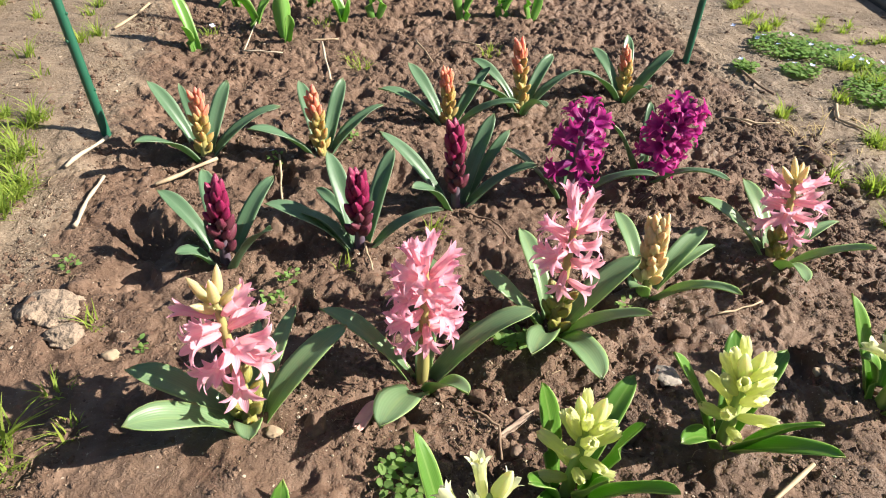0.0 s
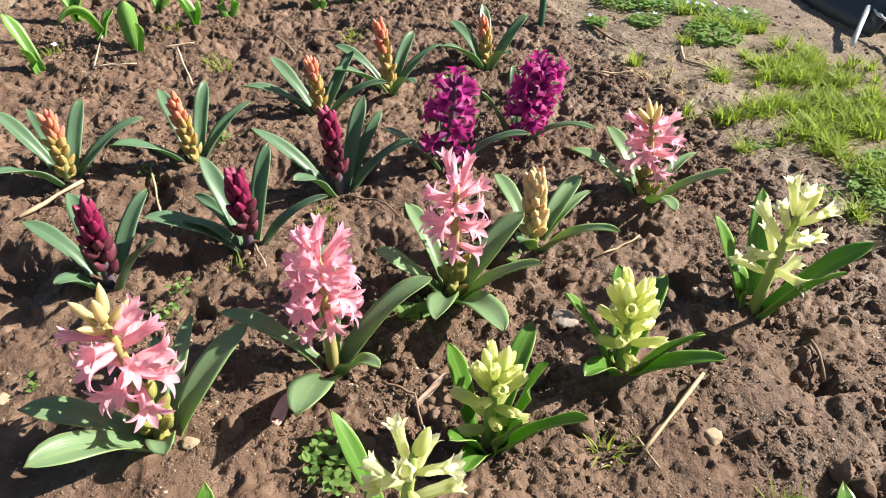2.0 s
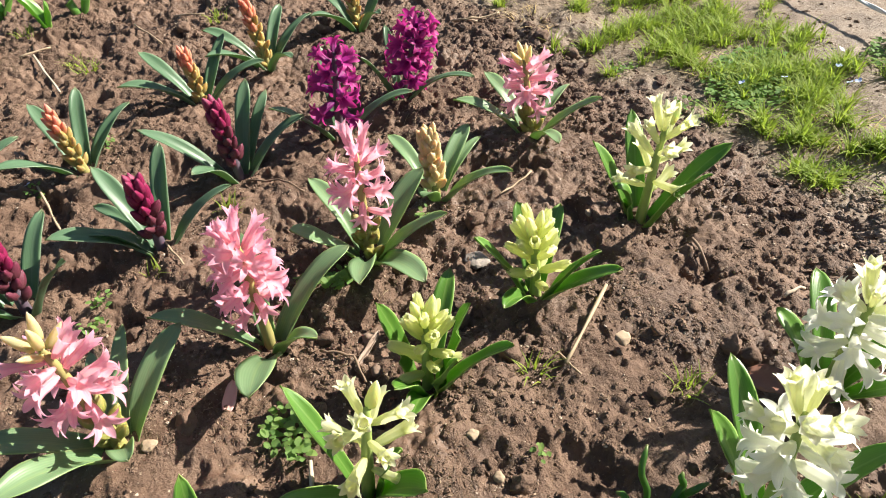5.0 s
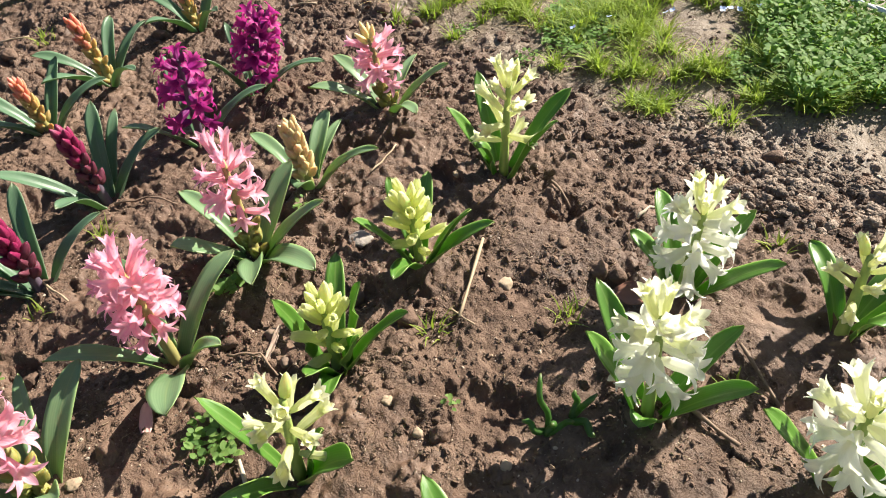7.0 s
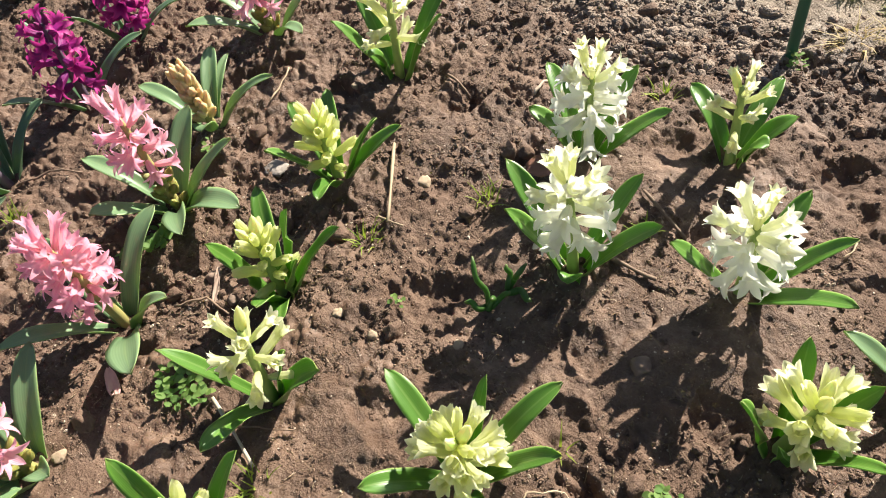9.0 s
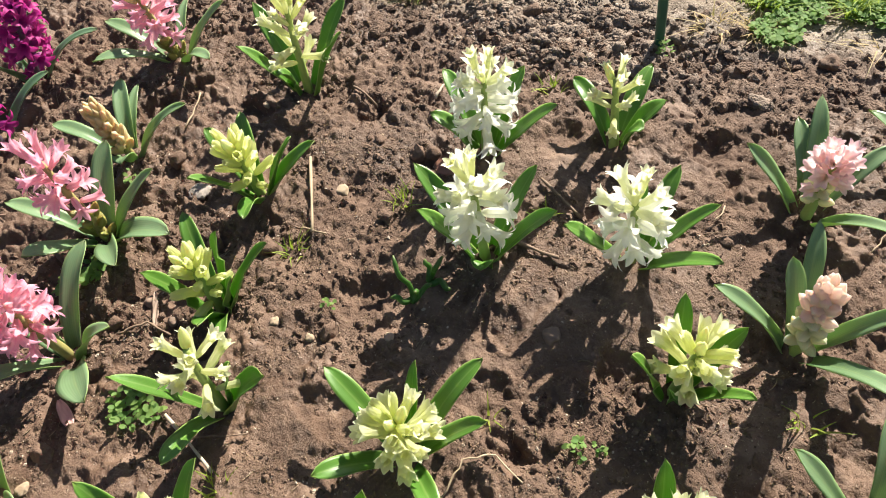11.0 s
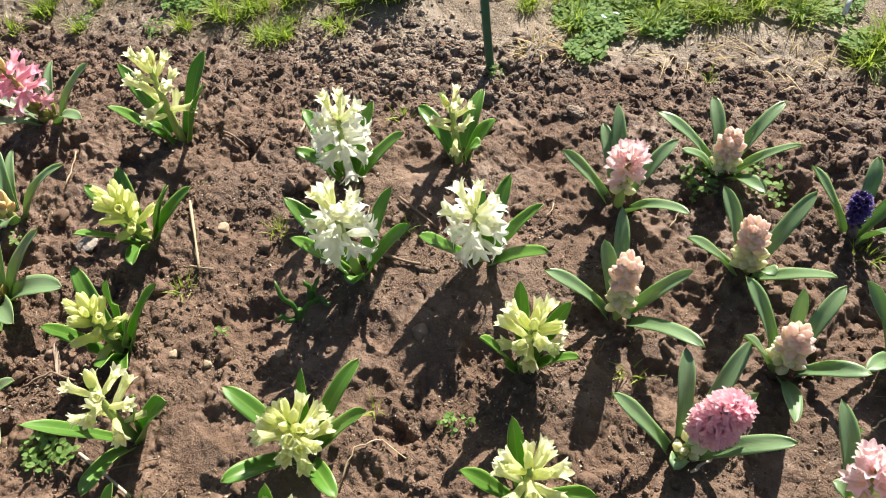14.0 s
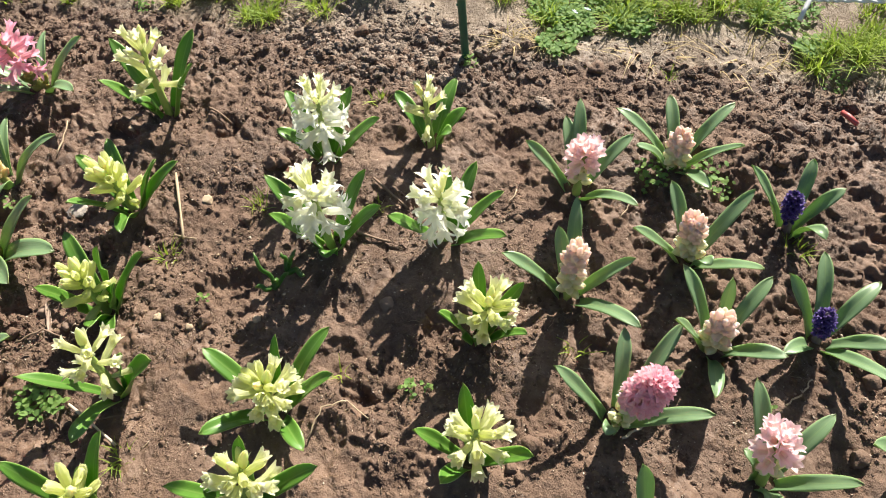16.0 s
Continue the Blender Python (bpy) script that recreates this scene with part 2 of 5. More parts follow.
def value_noise(x, y, seed):
    xi, yi = np.floor(x).astype(np.int64), np.floor(y).astype(np.int64)
    fx, fy = x - xi, y - yi
    fx, fy = fx * fx * (3 - 2 * fx), fy * fy * (3 - 2 * fy)

    def lattice(a, b):
        h = (a * 374761393 + b * 668265263 + seed * 974634541) & 0x7FFFFFFF
        h = ((h ^ (h >> 13)) * 1274126177) & 0x7FFFFFFF
        return ((h ^ (h >> 16)) & 0xFFFF) / 65535.0

    a, b = lattice(xi, yi), lattice(xi + 1, yi)
    c, d = lattice(xi, yi + 1), lattice(xi + 1, yi + 1)
    return (a * (1 - fx) + b * fx) * (1 - fy) + (c * (1 - fx) + d * fx) * fy


def cell_lumps(x, y, size, seed, share, sharp=1.0):
    """Rounded lumps, one at most in each cell of that size; share: how many of the cells hold one."""
    u, v = x / size, y / size
    xi, yi = np.floor(u).astype(np.int64), np.floor(v).astype(np.int64)
    out = np.zeros_like(x)

    def lattice(a, b, s):
        h = (a * 73856093 + b * 19349663 + (seed * 31 + s) * 83492791) & 0x7FFFFFFF
        h = ((h ^ (h >> 15)) * 2246822519) & 0x7FFFFFFF
        return ((h ^ (h >> 13)) & 0xFFFF) / 65535.0

    for da in (-1, 0, 1):
        for db in (-1, 0, 1):
            a, b = xi + da, yi + db
            here = lattice(a, b, 3) < share
            px, py = a + 0.15 + 0.7 * lattice(a, b, 1), b + 0.15 + 0.7 * lattice(a, b, 2)
            ang = lattice(a, b, 6) * 3.14
            dx, dy = u - px, v - py
            ex = dx * np.cos(ang) + dy * np.sin(ang)
            ey = (dy * np.cos(ang) - dx * np.sin(ang)) * (1.0 + 0.7 * lattice(a, b, 7))
            r = 0.35 + 0.45 * lattice(a, b, 4)
            d = np.clip(1 - (ex * ex + ey * ey) / (r * r), 0, 1) ** sharp
            out = np.maximum(out, np.where(here, d * (0.35 + 0.65 * lattice(a, b, 5)), 0))
    return out


def path_share(x, y):
    """0 in the bed, 1 on the trodden path on both sides of it."""
    right = (x - (0.745 - 0.075 * y)) / 0.07
    left = ((-0.17 - 0.075 * y) - x) / 0.07
    return np.clip(0.5 + 0.5 * np.maximum(right, left), 0, 1)


CRACK_LINE = [(0.392, 0.063), (0.392, 0.075), (0.377, 0.074), (0.366, 0.060), (0.358, 0.060)]
CRACKS = list(zip(CRACK_LINE, CRACK_LINE[1:])) + [((0.393, 0.135), (0.379, 0.120))]


def crust_share(x, y):
    """1 where rain has closed the soil to a flat crust."""
    smooth = np.clip(1.7 - 2.6 * value_noise(x * 8 + 3, y * 8, 11), 0, 1) * (1 - np.clip((y - 0.45) / 0.2, 0, 0.8)) * (1 - np.clip((x - 0.40) / 0.1, 0, 0.9))
    spots = np.zeros_like(x)
    for cx, cy, rx, ry in ((0.37, 0.06, 0.075, 0.075), (0.50, 0.11, 0.05, 0.06), (0.46, 0.31, 0.05, 0.06), (0.30, 0.16, 0.05, 0.03), (0.44, -0.07, 0.06, 0.05), (0.31, -0.12, 0.05, 0.04), (0.10, 0.20, 0.07, 0.06)):
        spots = np.maximum(spots, np.exp(-(((x - cx) / rx) ** 2 + ((y - cy) / ry) ** 2) ** 2))
    return np.clip(np.maximum(0.85 * smooth, spots), 0, 1) * (1 - path_share(x, y))


def height(x, y):
    x, y = np.asarray(x, float), np.asarray(y, float)
    wx = x + 0.014 * (value_noise(x * 60, y * 60, 5) - 0.5) + 0.0085 * (value_noise(x * 170, y * 170, 15) - 0.5)
    wy = y + 0.014 * (value_noise(x * 60, y * 60, 6) - 0.5) + 0.0085 * (value_noise(x * 170, y * 170, 16) - 0.5)
    side = path_share(x, y)
    bed = 1 - side
    edge = np.exp(-(((x - (0.66 - 0.075 * y)) / 0.09) ** 2))
    rough = np.maximum(1 - 0.88 * crust_share(x, y), 0.95 * edge) * (1 + 0.45 * np.clip((y - 0.5) / 0.3, 0, 1) + 0.18 * np.clip((x - 0.42) / 0.1, 0, 1) + 0.6 * np.clip((-0.14 - y) / 0.1, 0, 1) * np.clip((x - 0.16) / 0.06, 0, 1))
    h = 0.015 * (value_noise(x * 8, y * 8, 1) - 0.5) + 0.006 * (value_noise(wx * 24, wy * 24, 2) - 0.5)
    lumps = 0.0050 * cell_lumps(wx, wy, 0.046, 1, 0.45, 0.55) + 0.0040 * cell_lumps(wx, wy, 0.025, 2, 0.45, 0.5)
    lumps += 0.0036 * cell_lumps(wx, wy, 0.0135, 3, 0.42, 0.45) - 0.0036
    lumps += (0.0026 - 0.0010 * edge) * cell_lumps(wx, wy, 0.0078, 9, 0.45, 0.5)
    lumps += 0.0026 * (np.abs(value_noise(wx * 75, wy * 75, 21) - 0.5) * 2 - 0.5) + 0.0020 * (np.abs(value_noise(wx * 170, wy * 170, 22) - 0.5) * 2 - 0.5)
    pits = 0.018 * cell_lumps(wx, wy, 0.056, 4, 0.30, 0.8) + 0.008 * cell_lumps(wx, wy, 0.029, 14, 0.12, 0.7)
    fine = 0.0022 * (value_noise(x * 120, y * 120, 7) - 0.5) + 0.0014 * (value_noise(x * 260, y * 260, 8) - 0.5)
    h += (lumps * rough - pits * (0.16 + 0.84 * rough) * (1 - 0.7 * edge)) * (0.12 + 0.88 * bed) + fine * (0.5 + 0.5 * bed)
    h -= 0.012 * np.exp(-(((x - 0.295) / 0.05) ** 2 + ((y - 0.165) / 0.06) ** 2))
    for (ax, ay), (bx, by) in CRACKS:
        t = np.clip(((x - ax) * (bx - ax) + (y - ay) * (by - ay)) / ((bx - ax) ** 2 + (by - ay) ** 2), 0, 1)
        d = np.hypot(x - ax - t * (bx - ax) + 0.0012 * (value_noise(x * 300, y * 300, 3) - 0.5), y - ay - t * (by - ay))
        h -= 0.007 * np.clip(1 - d / 0.0021, 0, 1)
    fade = np.clip((1.65 - np.hypot(x - 0.4, y - 0.4)) / 0.5, 0, 1)
    return (h - 0.004) * fade


SHEET = {}


def ground_z(x, y):
    """The height of the built sheet at a place."""
    xs, ys, z = SHEET["xs"], SHEET["ys"], SHEET["z"]
    i = min(max(int(np.searchsorted(xs, x)) - 1, 0), len(xs) - 2)
    j = min(max(int(np.searchsorted(ys, y)) - 1, 0), len(ys) - 2)
    u, v = (x - xs[i]) / (xs[i + 1] - xs[i]), (y - ys[j]) / (ys[j + 1] - ys[j])
    return float((z[j, i] * (1 - u) + z[j, i + 1] * u) * (1 - v) + (z[j + 1, i] * (1 - u) + z[j + 1, i + 1] * u) * v)


# ---- the ground: one sheet, fine where the camera passes ----
def build_ground():
    def axis(lo, hi, step):
        core = np.arange(lo, hi + step / 2, step)
        out = np.array([0.004, 0.009, 0.015, 0.023, 0.033, 0.046, 0.062, 0.082, 0.106, 0.134, 0.166, 0.2, 0.24, 0.29, 0.35, 0.43, 0.55, 0.75, 1.1, 1.8, 3, 6, 12, 25, 50, 120, 300])
        return np.concatenate([lo - out[::-1], core, hi + out])

    xs, ys = axis(-0.34, 0.92, 0.0022), axis(-0.60, 1.50, 0.0022)
    gx, gy = np.meshgrid(xs, ys)
    z = height(gx, gy)
    SHEET.update(xs=xs, ys=ys, z=z)
    n, m = len(xs), len(ys)
    co = np.stack([gx, gy, z], -1).reshape(-1, 3)
    i = np.arange(n * m).reshape(m, n)
    quads = np.stack([i[:-1, :-1], i[:-1, 1:], i[1:, 1:], i[1:, :-1]], -1).reshape(-1, 4)
    me = bpy.data.meshes.new("ground")
    me.vertices.add(len(co))
    me.vertices.foreach_set("co", co.ravel())
    me.loops.add(quads.size)
    me.loops.foreach_set("vertex_index", quads.ravel().astype(np.int32))
    me.polygons.add(len(quads))
    me.polygons.foreach_set("loop_start", np.arange(0, quads.size, 4, dtype=np.int32))
    me.update(calc_edges=True)
    me.shade_smooth()
    me.materials.append(SOIL)
    a = me.attributes.new("path", "FLOAT", "POINT")
    a.data.foreach_set("value", path_share(gx, gy).ravel().astype(np.float32))
    a = me.attributes.new("crust", "FLOAT", "POINT")
    a.data.foreach_set("value", crust_share(gx, gy).ravel().astype(np.float32))
    return tagged(new("ground", me), "brown lumpy garden soil with trodden sandy path beside it", "ground", kind="structure")


ground = build_ground()


# ---- hyacinths ----
def leaf(parent, root, tip, width, arch, material, cup=0.35, twist=0.0, label=""):
    """A strap leaf from root to tip (both from the plant's base), arched upwards by that share of its length."""
    root, tip = Vector(root), Vector(tip)
    flat = Vector((tip.x - root.x, tip.y - root.y, 0))
    run = (tip - root).length
    mid = root.lerp(tip, 0.5) + Vector((0, 0, 2 * arch * run)) - flat * (0.35 * arch)
    rows, cols = 15, 7
    side0 = Vector((-flat.y, flat.x, 0)).normalized() if flat.length > 1e-4 else Vector((1, 0, 0))
    top, bottom, al, ac = [], [], [], []
    for i in range(rows):
        s = i / (rows - 1)
        p = root * (1 - s) ** 2 + mid * 2 * s * (1 - s) + tip * s * s
        t = ((mid - root) * (1 - s) + (tip - mid) * s).normalized()
        side = Matrix.Rotation(twist * s, 3, t) @ side0
        up = t.cross(side) * -1
        if up.z < 0 and abs(t.z) < 0.95:
            up = -up
        w = width * 0.5 * (0.62 + 0.38 * math.sin(min(1.0, s / 0.6) * math.pi / 2)) if s < 0.6 else width * 0.5 * max(0.0, 1 - ((s - 0.6) / 0.4) ** 2.3) ** 0.75
        bend = cup * (1.25 - 0.8 * s)
        for k in range(cols):
            v = 2 * k / (cols - 1) - 1
            ripple = 0.0012 * math.sin(9 * s + 2.1 * v + run * 90) * abs(v)
            at = p + side * (v * w * math.cos(bend * abs(v))) + up * (w * abs(v) ** 1.3 * math.sin(bend) + ripple)
            thick = 0.0011 * (1 - 0.75 * abs(v)) * (1 - 0.6 * s) + 0.0002
            top.append(at)
            bottom.append(at - up * thick * 2)
            al.append(s)
            ac.append(v)
    n = rows * cols
    faces = []
    for i in range(rows - 1):
        for k in range(cols - 1):
            a = i * cols + k
            faces.append((a, a + 1, a + cols + 1, a + cols))
            faces.append((n + a + cols, n + a + cols + 1, n + a + 1, n + a))
    rim = [k for k in range(cols)] + [i * cols + cols - 1 for i in range(1, rows)] + [(rows - 1) * cols + k for k in range(cols - 2, -1, -1)] + [i * cols for i in range(rows - 2, 0, -1)]
    for a, b in zip(rim, rim[1:] + rim[:1]):
        faces.append((b, a, n + a, n + b))
    return tagged(mesh_object("leaf", top + bottom, faces, material, parent, dict(along=al + al, across=ac + ac)), label)


def floret_mesh(name, material, tube_len, petal_len, petal_wide, spread, curl, seed, radius=0.0033, point=0.0, inner=0):
    """A six-petalled flower along +z: a swollen tube and petals that open by spread and curl back."""
    rng = random.Random(seed)
    verts, faces, al, ac = [], [], [], []
    rings, sides = 5, 24
    for i in range(rings):
        s = i / (rings - 1)
        r = radius * (0.50 + 0.45 * math.sin(min(1.0, s * 1.3) * 2.6) + 0.45 * s * s)
        for k in range(sides):
            a = 2 * math.pi * k / sides
            rr = r * (1 + 0.10 * math.cos(6 * a))
            verts.append(Vector((rr * math.cos(a), rr * math.sin(a), s * tube_len)))
            al.append(0.35 * s)
            ac.append(1 - abs(math.cos(3 * a)))
    for i in range(rings - 1):
        for k in range(sides):
            j = (k + 1) % sides
            faces.append((i * sides + k, i * sides + j, (i + 1) * sides + j, (i + 1) * sides + k))
    faces.append(tuple(range(sides))[::-1])
    last = (rings - 1) * sides
    for p in range(6 + inner):
        az = 2 * math.pi * p / 6 + (0.5 if p > 5 else 0.0)
        skew = rng.uniform(-0.12, 0.12)
        out, side = Vector((math.cos(az + skew), math.sin(az + skew), 0)), Vector((-math.sin(az + skew), math.cos(az + skew), 0))
        bend0 = spread * rng.uniform(0.85, 1.15) * (1.06 if p % 2 else 0.94)
        bend1 = bend0 + curl * rng.uniform(0.7, 1.3)
        length = petal_len * rng.uniform(0.9, 1.08)
        if p > 5:
            shut = -0.28 if spread < 0.4 else spread * 0.45
            bend0, bend1, length = shut, shut + curl * rng.uniform(0.2, 0.7), length * rng.uniform(0.6, 0.85)
        rows, cols = 7, 5
        at = Vector((0, 0, tube_len)) + out * (radius * 0.95)
        before = [last + (4 * p + k - 2) % sides for k in range(cols)]
        for i in range(1, rows):
            s = i / (rows - 1)
            ang = bend0 * (0.25 + 0.75 * min(1, s * 1.6)) + (bend1 - bend0) * s * s
            t = out * math.sin(ang) + Vector((0, 0, math.cos(ang)))
            nrm = out * math.cos(ang) - Vector((0, 0, math.sin(ang)))
            at = at + t * (length / (rows - 1))
            w = petal_wide * 0.5 * (0.80 + 0.20 * math.sin(s * 3.0)) if s < 0.5 else petal_wide * 0.5 * (max(0.0, 1 - ((s - 0.5) / 0.52) ** 2) ** 0.8)
            w = w * (1 - point) + point * petal_wide * 0.5 * (0.78 + 0.22 * math.sin(min(1.0, s / 0.45) * 1.571)) * (1 - max(0.0, (s - 0.30) / 0.70) ** 1.5 * 0.97)
            row = []
            for k in range(cols):
                v = 2 * k / (cols - 1) - 1
                row.append(len(verts))
                verts.append(at + side * v * w + nrm * (0.30 * w * (1 - v * v)))
                al.append(0.35 + 0.65 * s)
                ac.append(v)
            for k in range(cols - 1):
                faces.append((before[k], before[k + 1], row[k + 1], row[k]))
            before = row
    ob = mesh_object(name, verts, faces, material, None, dict(along=al, across=ac))
    me = ob.data
    bpy.data.objects.remove(ob)
    return me


def bud_mesh(name, material, length, wide, ridge=0.15, point=0.75):
    """A closed, six-ridged bud along +z."""
    verts, faces, al, ac = [], [], [], []
    rings, sides = 9, 12
    for i in range(rings):
        s = i / (rings - 1)
        r = wide * 0.5 * max(0.04, math.sin(math.pi * min(1, 0.12 + 0.88 * s) ** point) ** 0.7)
        for k in range(sides):
            a = 2 * math.pi * k / sides
            rr = r * (1 + ridge * math.cos(6 * a))
            verts.append(Vector((rr * math.cos(a), rr * math.sin(a), s * length)))
            al.append(s)
            ac.append(abs(math.sin(3 * a)))
    for i in range(rings - 1):
        for k in range(sides):
            j = (k + 1) % sides
            faces.append((i * sides + k, i * sides + j, (i + 1) * sides + j, (i + 1) * sides + k))
    faces.append(tuple(range(sides))[::-1])
    faces.append(tuple((rings - 1) * sides + k for k in range(sides)))
    ob = mesh_object(name, verts, faces, material, None, dict(along=al, across=ac))
    me = ob.data
    bpy.data.objects.remove(ob)
    return me


FLORETS = {}
# tube length, petal length and width, spread, curl, petal, tube radius, how pointed, petals of an inner whorl
for key, (tl, pl, pw, spread, curl, tone, radius, point, inner) in dict(
    pink=(0.0165, 0.0150, 0.0062, 0.95, 0.80, "pink", 0.0033, 0.9, 0),
    pinkhalf=(0.021, 0.0105, 0.0056, 0.34, 0.65, "pink", 0.0031, 0.8, 0),
    magenta=(0.0165, 0.0150, 0.0066, 0.80, 1.35, "magenta", 0.0034, 0.6, 0),
    lime=(0.0160, 0.0100, 0.0062, -0.30, 0.42, "lime", 0.0035, 0.4, 0),
    limewide=(0.0175, 0.0140, 0.0076, 0.16, 0.58, "limecream", 0.0032, 0.10, 4),
    cream=(0.0205, 0.0115, 0.0062, 0.14, 0.85, "cream", 0.0030, 0.45, 3),
    white=(0.0180, 0.0145, 0.0068, 0.80, 0.85, "white", 0.0036, 0.65, 0),
    whitehalf=(0.019, 0.014, 0.0082, 0.30, 0.85, "creamwhite", 0.0036, 0.65, 3),
    dense=(0.0080, 0.0084, 0.0046, 0.75, 0.9, "dense", 0.0030, 0.35, 4),
    blushstar=(0.0145, 0.0095, 0.0064, 0.50, 0.75, "blush", 0.0036, 0.4, 0),
    violet=(0.0058, 0.0062, 0.0030, 0.65, 1.3, "violet", 0.0022, 0.5, 2),
).items():
    FLORETS[key] = [floret_mesh("floret_" + key, PETALS[tone], tl, pl, pw, spread * (0.85 + 0.15 * n), curl, n + 7, radius, point, inner) for n in range(3)]
BUD_MESHES = {}
for key, (length, wide) in dict(pink=(0.022, 0.0068), olive=(0.017, 0.0095), peach=(0.0205, 0.0090), peachlow=(0.0195, 0.0092), maroonlow=(0.0180, 0.0096), blushlow=(0.0125, 0.0086), ochre=(0.0215, 0.0106), maroon=(0.0185, 0.0096), magenta=(0.014, 0.007), lime=(0.0225, 0.0092), blush=(0.0135, 0.0080), violet=(0.0082, 0.0056)).items():
    BUD_MESHES[key] = bud_mesh("bud_" + key, BUDS[key], length, wide)


def aim(place, direction, spin, size=1.0):
    q = Vector(direction).normalized().to_track_quat("Z", "X")
    return Matrix.LocRotScale(place, q, (size,) * 3) @ Matrix.Rotation(spin, 4, "Z")


def piece(name, me, parent, m, label=""):
    ob = new(name, me)
    ob.parent = parent
    ob.matrix_basis = m
    return tagged(ob, label)


# kind of head: (lower pieces, upper pieces), stem
HEADS = dict(
    pink=(("floret", "pink"), ("floret", "pinkhalf"), ("bud", "pink"), STEM_BROWN),
    pinkfull=(("floret", "pink"), ("floret", "pinkhalf"), ("floret", "pinkhalf"), STEM_BROWN),
    magenta=(("floret", "magenta"), ("floret", "magenta"), ("bud", "magenta"), STEM_DARK),
    lime=(("floret", "lime"), ("floret", "lime"), ("bud", "lime"), STEM),
    limewide=(("floret", "limewide"), ("floret", "lime"), ("bud", "lime"), STEM),
    cream=(("floret", "cream"), ("floret", "cream"), ("bud", "lime"), STEM),
    white=(("floret", "white"), ("floret", "whitehalf"), ("floret", "cream"), STEM),
    peach=(("bud", "peachlow"), ("bud", "peach"), ("bud", "peach"), STEM_BROWN),
    ochre=(("bud", "ochre"), ("bud", "ochre"), ("bud", "ochre"), STEM_BROWN),
    maroon=(("bud", "maroonlow"), ("bud", "maroon"), ("bud", "maroon"), STEM_DARK),
    blush=(("bud", "blushlow"), ("bud", "blush"), ("bud", "blush"), STEM),
    blushopen=(("bud", "blushlow"), ("floret", "blushstar"), ("floret", "blushstar"), STEM),
    dense=(("bud", "blushlow"), ("floret", "dense"), ("floret", "dense"), STEM),
    violet=(("bud", "violet"), ("floret", "violet"), ("bud", "violet"), STEM_DARK),
)


def hyacinth(label, kind, place, top, start, count, leaves, green, wide=0.5, seed=1, collar="", size=1.0, droop=0.25, lift=0.9, turn=0.62):
    """A plant at place (x, y). top: the head's tip from there; start: where on the stem the head begins;
    leaves: (dx, dy, dz of the tip, width, arch); wide: how far the pieces stand off; droop, lift: their slope below and above."""
    rng = random.Random(seed)
    z0 = ground_z(*place) - 0.004
    plant = thing("hyacinth", (*place, z0), label, "flower", "hyacinths in the bed")
    top = Vector(top) - Vector((0, 0, z0))
    bow = Vector((0, 0, top.z * 0.12))
    axis = lambda s: Vector((0, 0, -0.006)) * (1 - s) ** 2 + (top * 0.5 + bow) * 2 * s * (1 - s) + top * s * s
    low, high, crown, stem = HEADS[kind]
    ss = [i / 9 for i in range(10)]
    v, f = tube([axis(s * 0.97) for s in ss], [0.0058 * (1 - 0.55 * s) for s in ss], 8)
    mesh_object("stem", v, f, stem, plant)
    for i in range(count):
        s = (i + 0.5) / count
        s_at = start + (0.985 - start) * s ** 0.92
        p = axis(s_at)
        t = (axis(min(1, s_at + 0.02)) - axis(s_at - 0.02)).normalized()
        az = i * 2.39996 + rng.uniform(-0.25, 0.25) + seed
        ref = Vector((1, 0, 0)) - t * t.x
        ref.normalize()
        out = Matrix.Rotation(az, 3, t) @ ref
        slope = -droop + (lift + droop) * s ** 1.3 + rng.uniform(-0.15, 0.15)
        if i >= count - max(1, count // 9):
            slope = max(slope, 1.25)
        d = out * math.cos(slope) + t * math.sin(slope)
        part_way = s + rng.uniform(-0.10, 0.10)
        which = low if part_way < turn else (high if s < (0.76 if kind.startswith("pink") else 0.9) else crown)
        scale = size * rng.uniform(0.88, 1.1) * (1.0 - 0.28 * max(0, s - 0.55))
        off = 0.0035 * wide / 0.5
        if which[0] == "floret":
            me = FLORETS[which[1]][rng.randrange(3)]
            sag = Vector((0, 0, -0.18 * (1 - s) if droop > -0.2 else 0.0))
            piece("floret", me, plant, aim(p + out * off, d + sag, rng.uniform(0, 1), scale))
        else:
            piece("bud", BUD_MESHES[which[1]], plant, aim(p + out * off, d, rng.uniform(0, 1), scale))
    for i in range(11 if collar else 0):
        a = i * 2.4 + seed
        p = axis(start * (0.14 + 0.06 * i))
        d = Vector((math.cos(a), math.sin(a), 1.3))
        piece("bud", BUD_MESHES[collar], plant, aim(p + Vector((math.cos(a), math.sin(a), 0)) * 0.005, d, 0, 0.95), "unopened greenish bud")
    for dx, dy, dz, w, arch in leaves:
        a = math.atan2(dy, dx)
        root = Vector((0.006 * math.cos(a), 0.006 * math.sin(a), -0.008))
        leaf(plant, root, (dx, dy, dz - z0), w, arch, green, cup=rng.uniform(0.30, 0.6), twist=rng.uniform(-0.25, 0.25))
    return plant


def leafy_shoot(label, place, leaves, green, seed):
    z0 = ground_z(*place) - 0.004
    plant = thing("hyacinth", (*place, z0), label, "flower", "hyacinths in the bed")
    for dx, dy, dz, w, arch in leaves:
        leaf(plant, (0, 0, -0.006), (dx, dy, dz - z0), w, arch, green, 0.4, 0.1)
    return plant


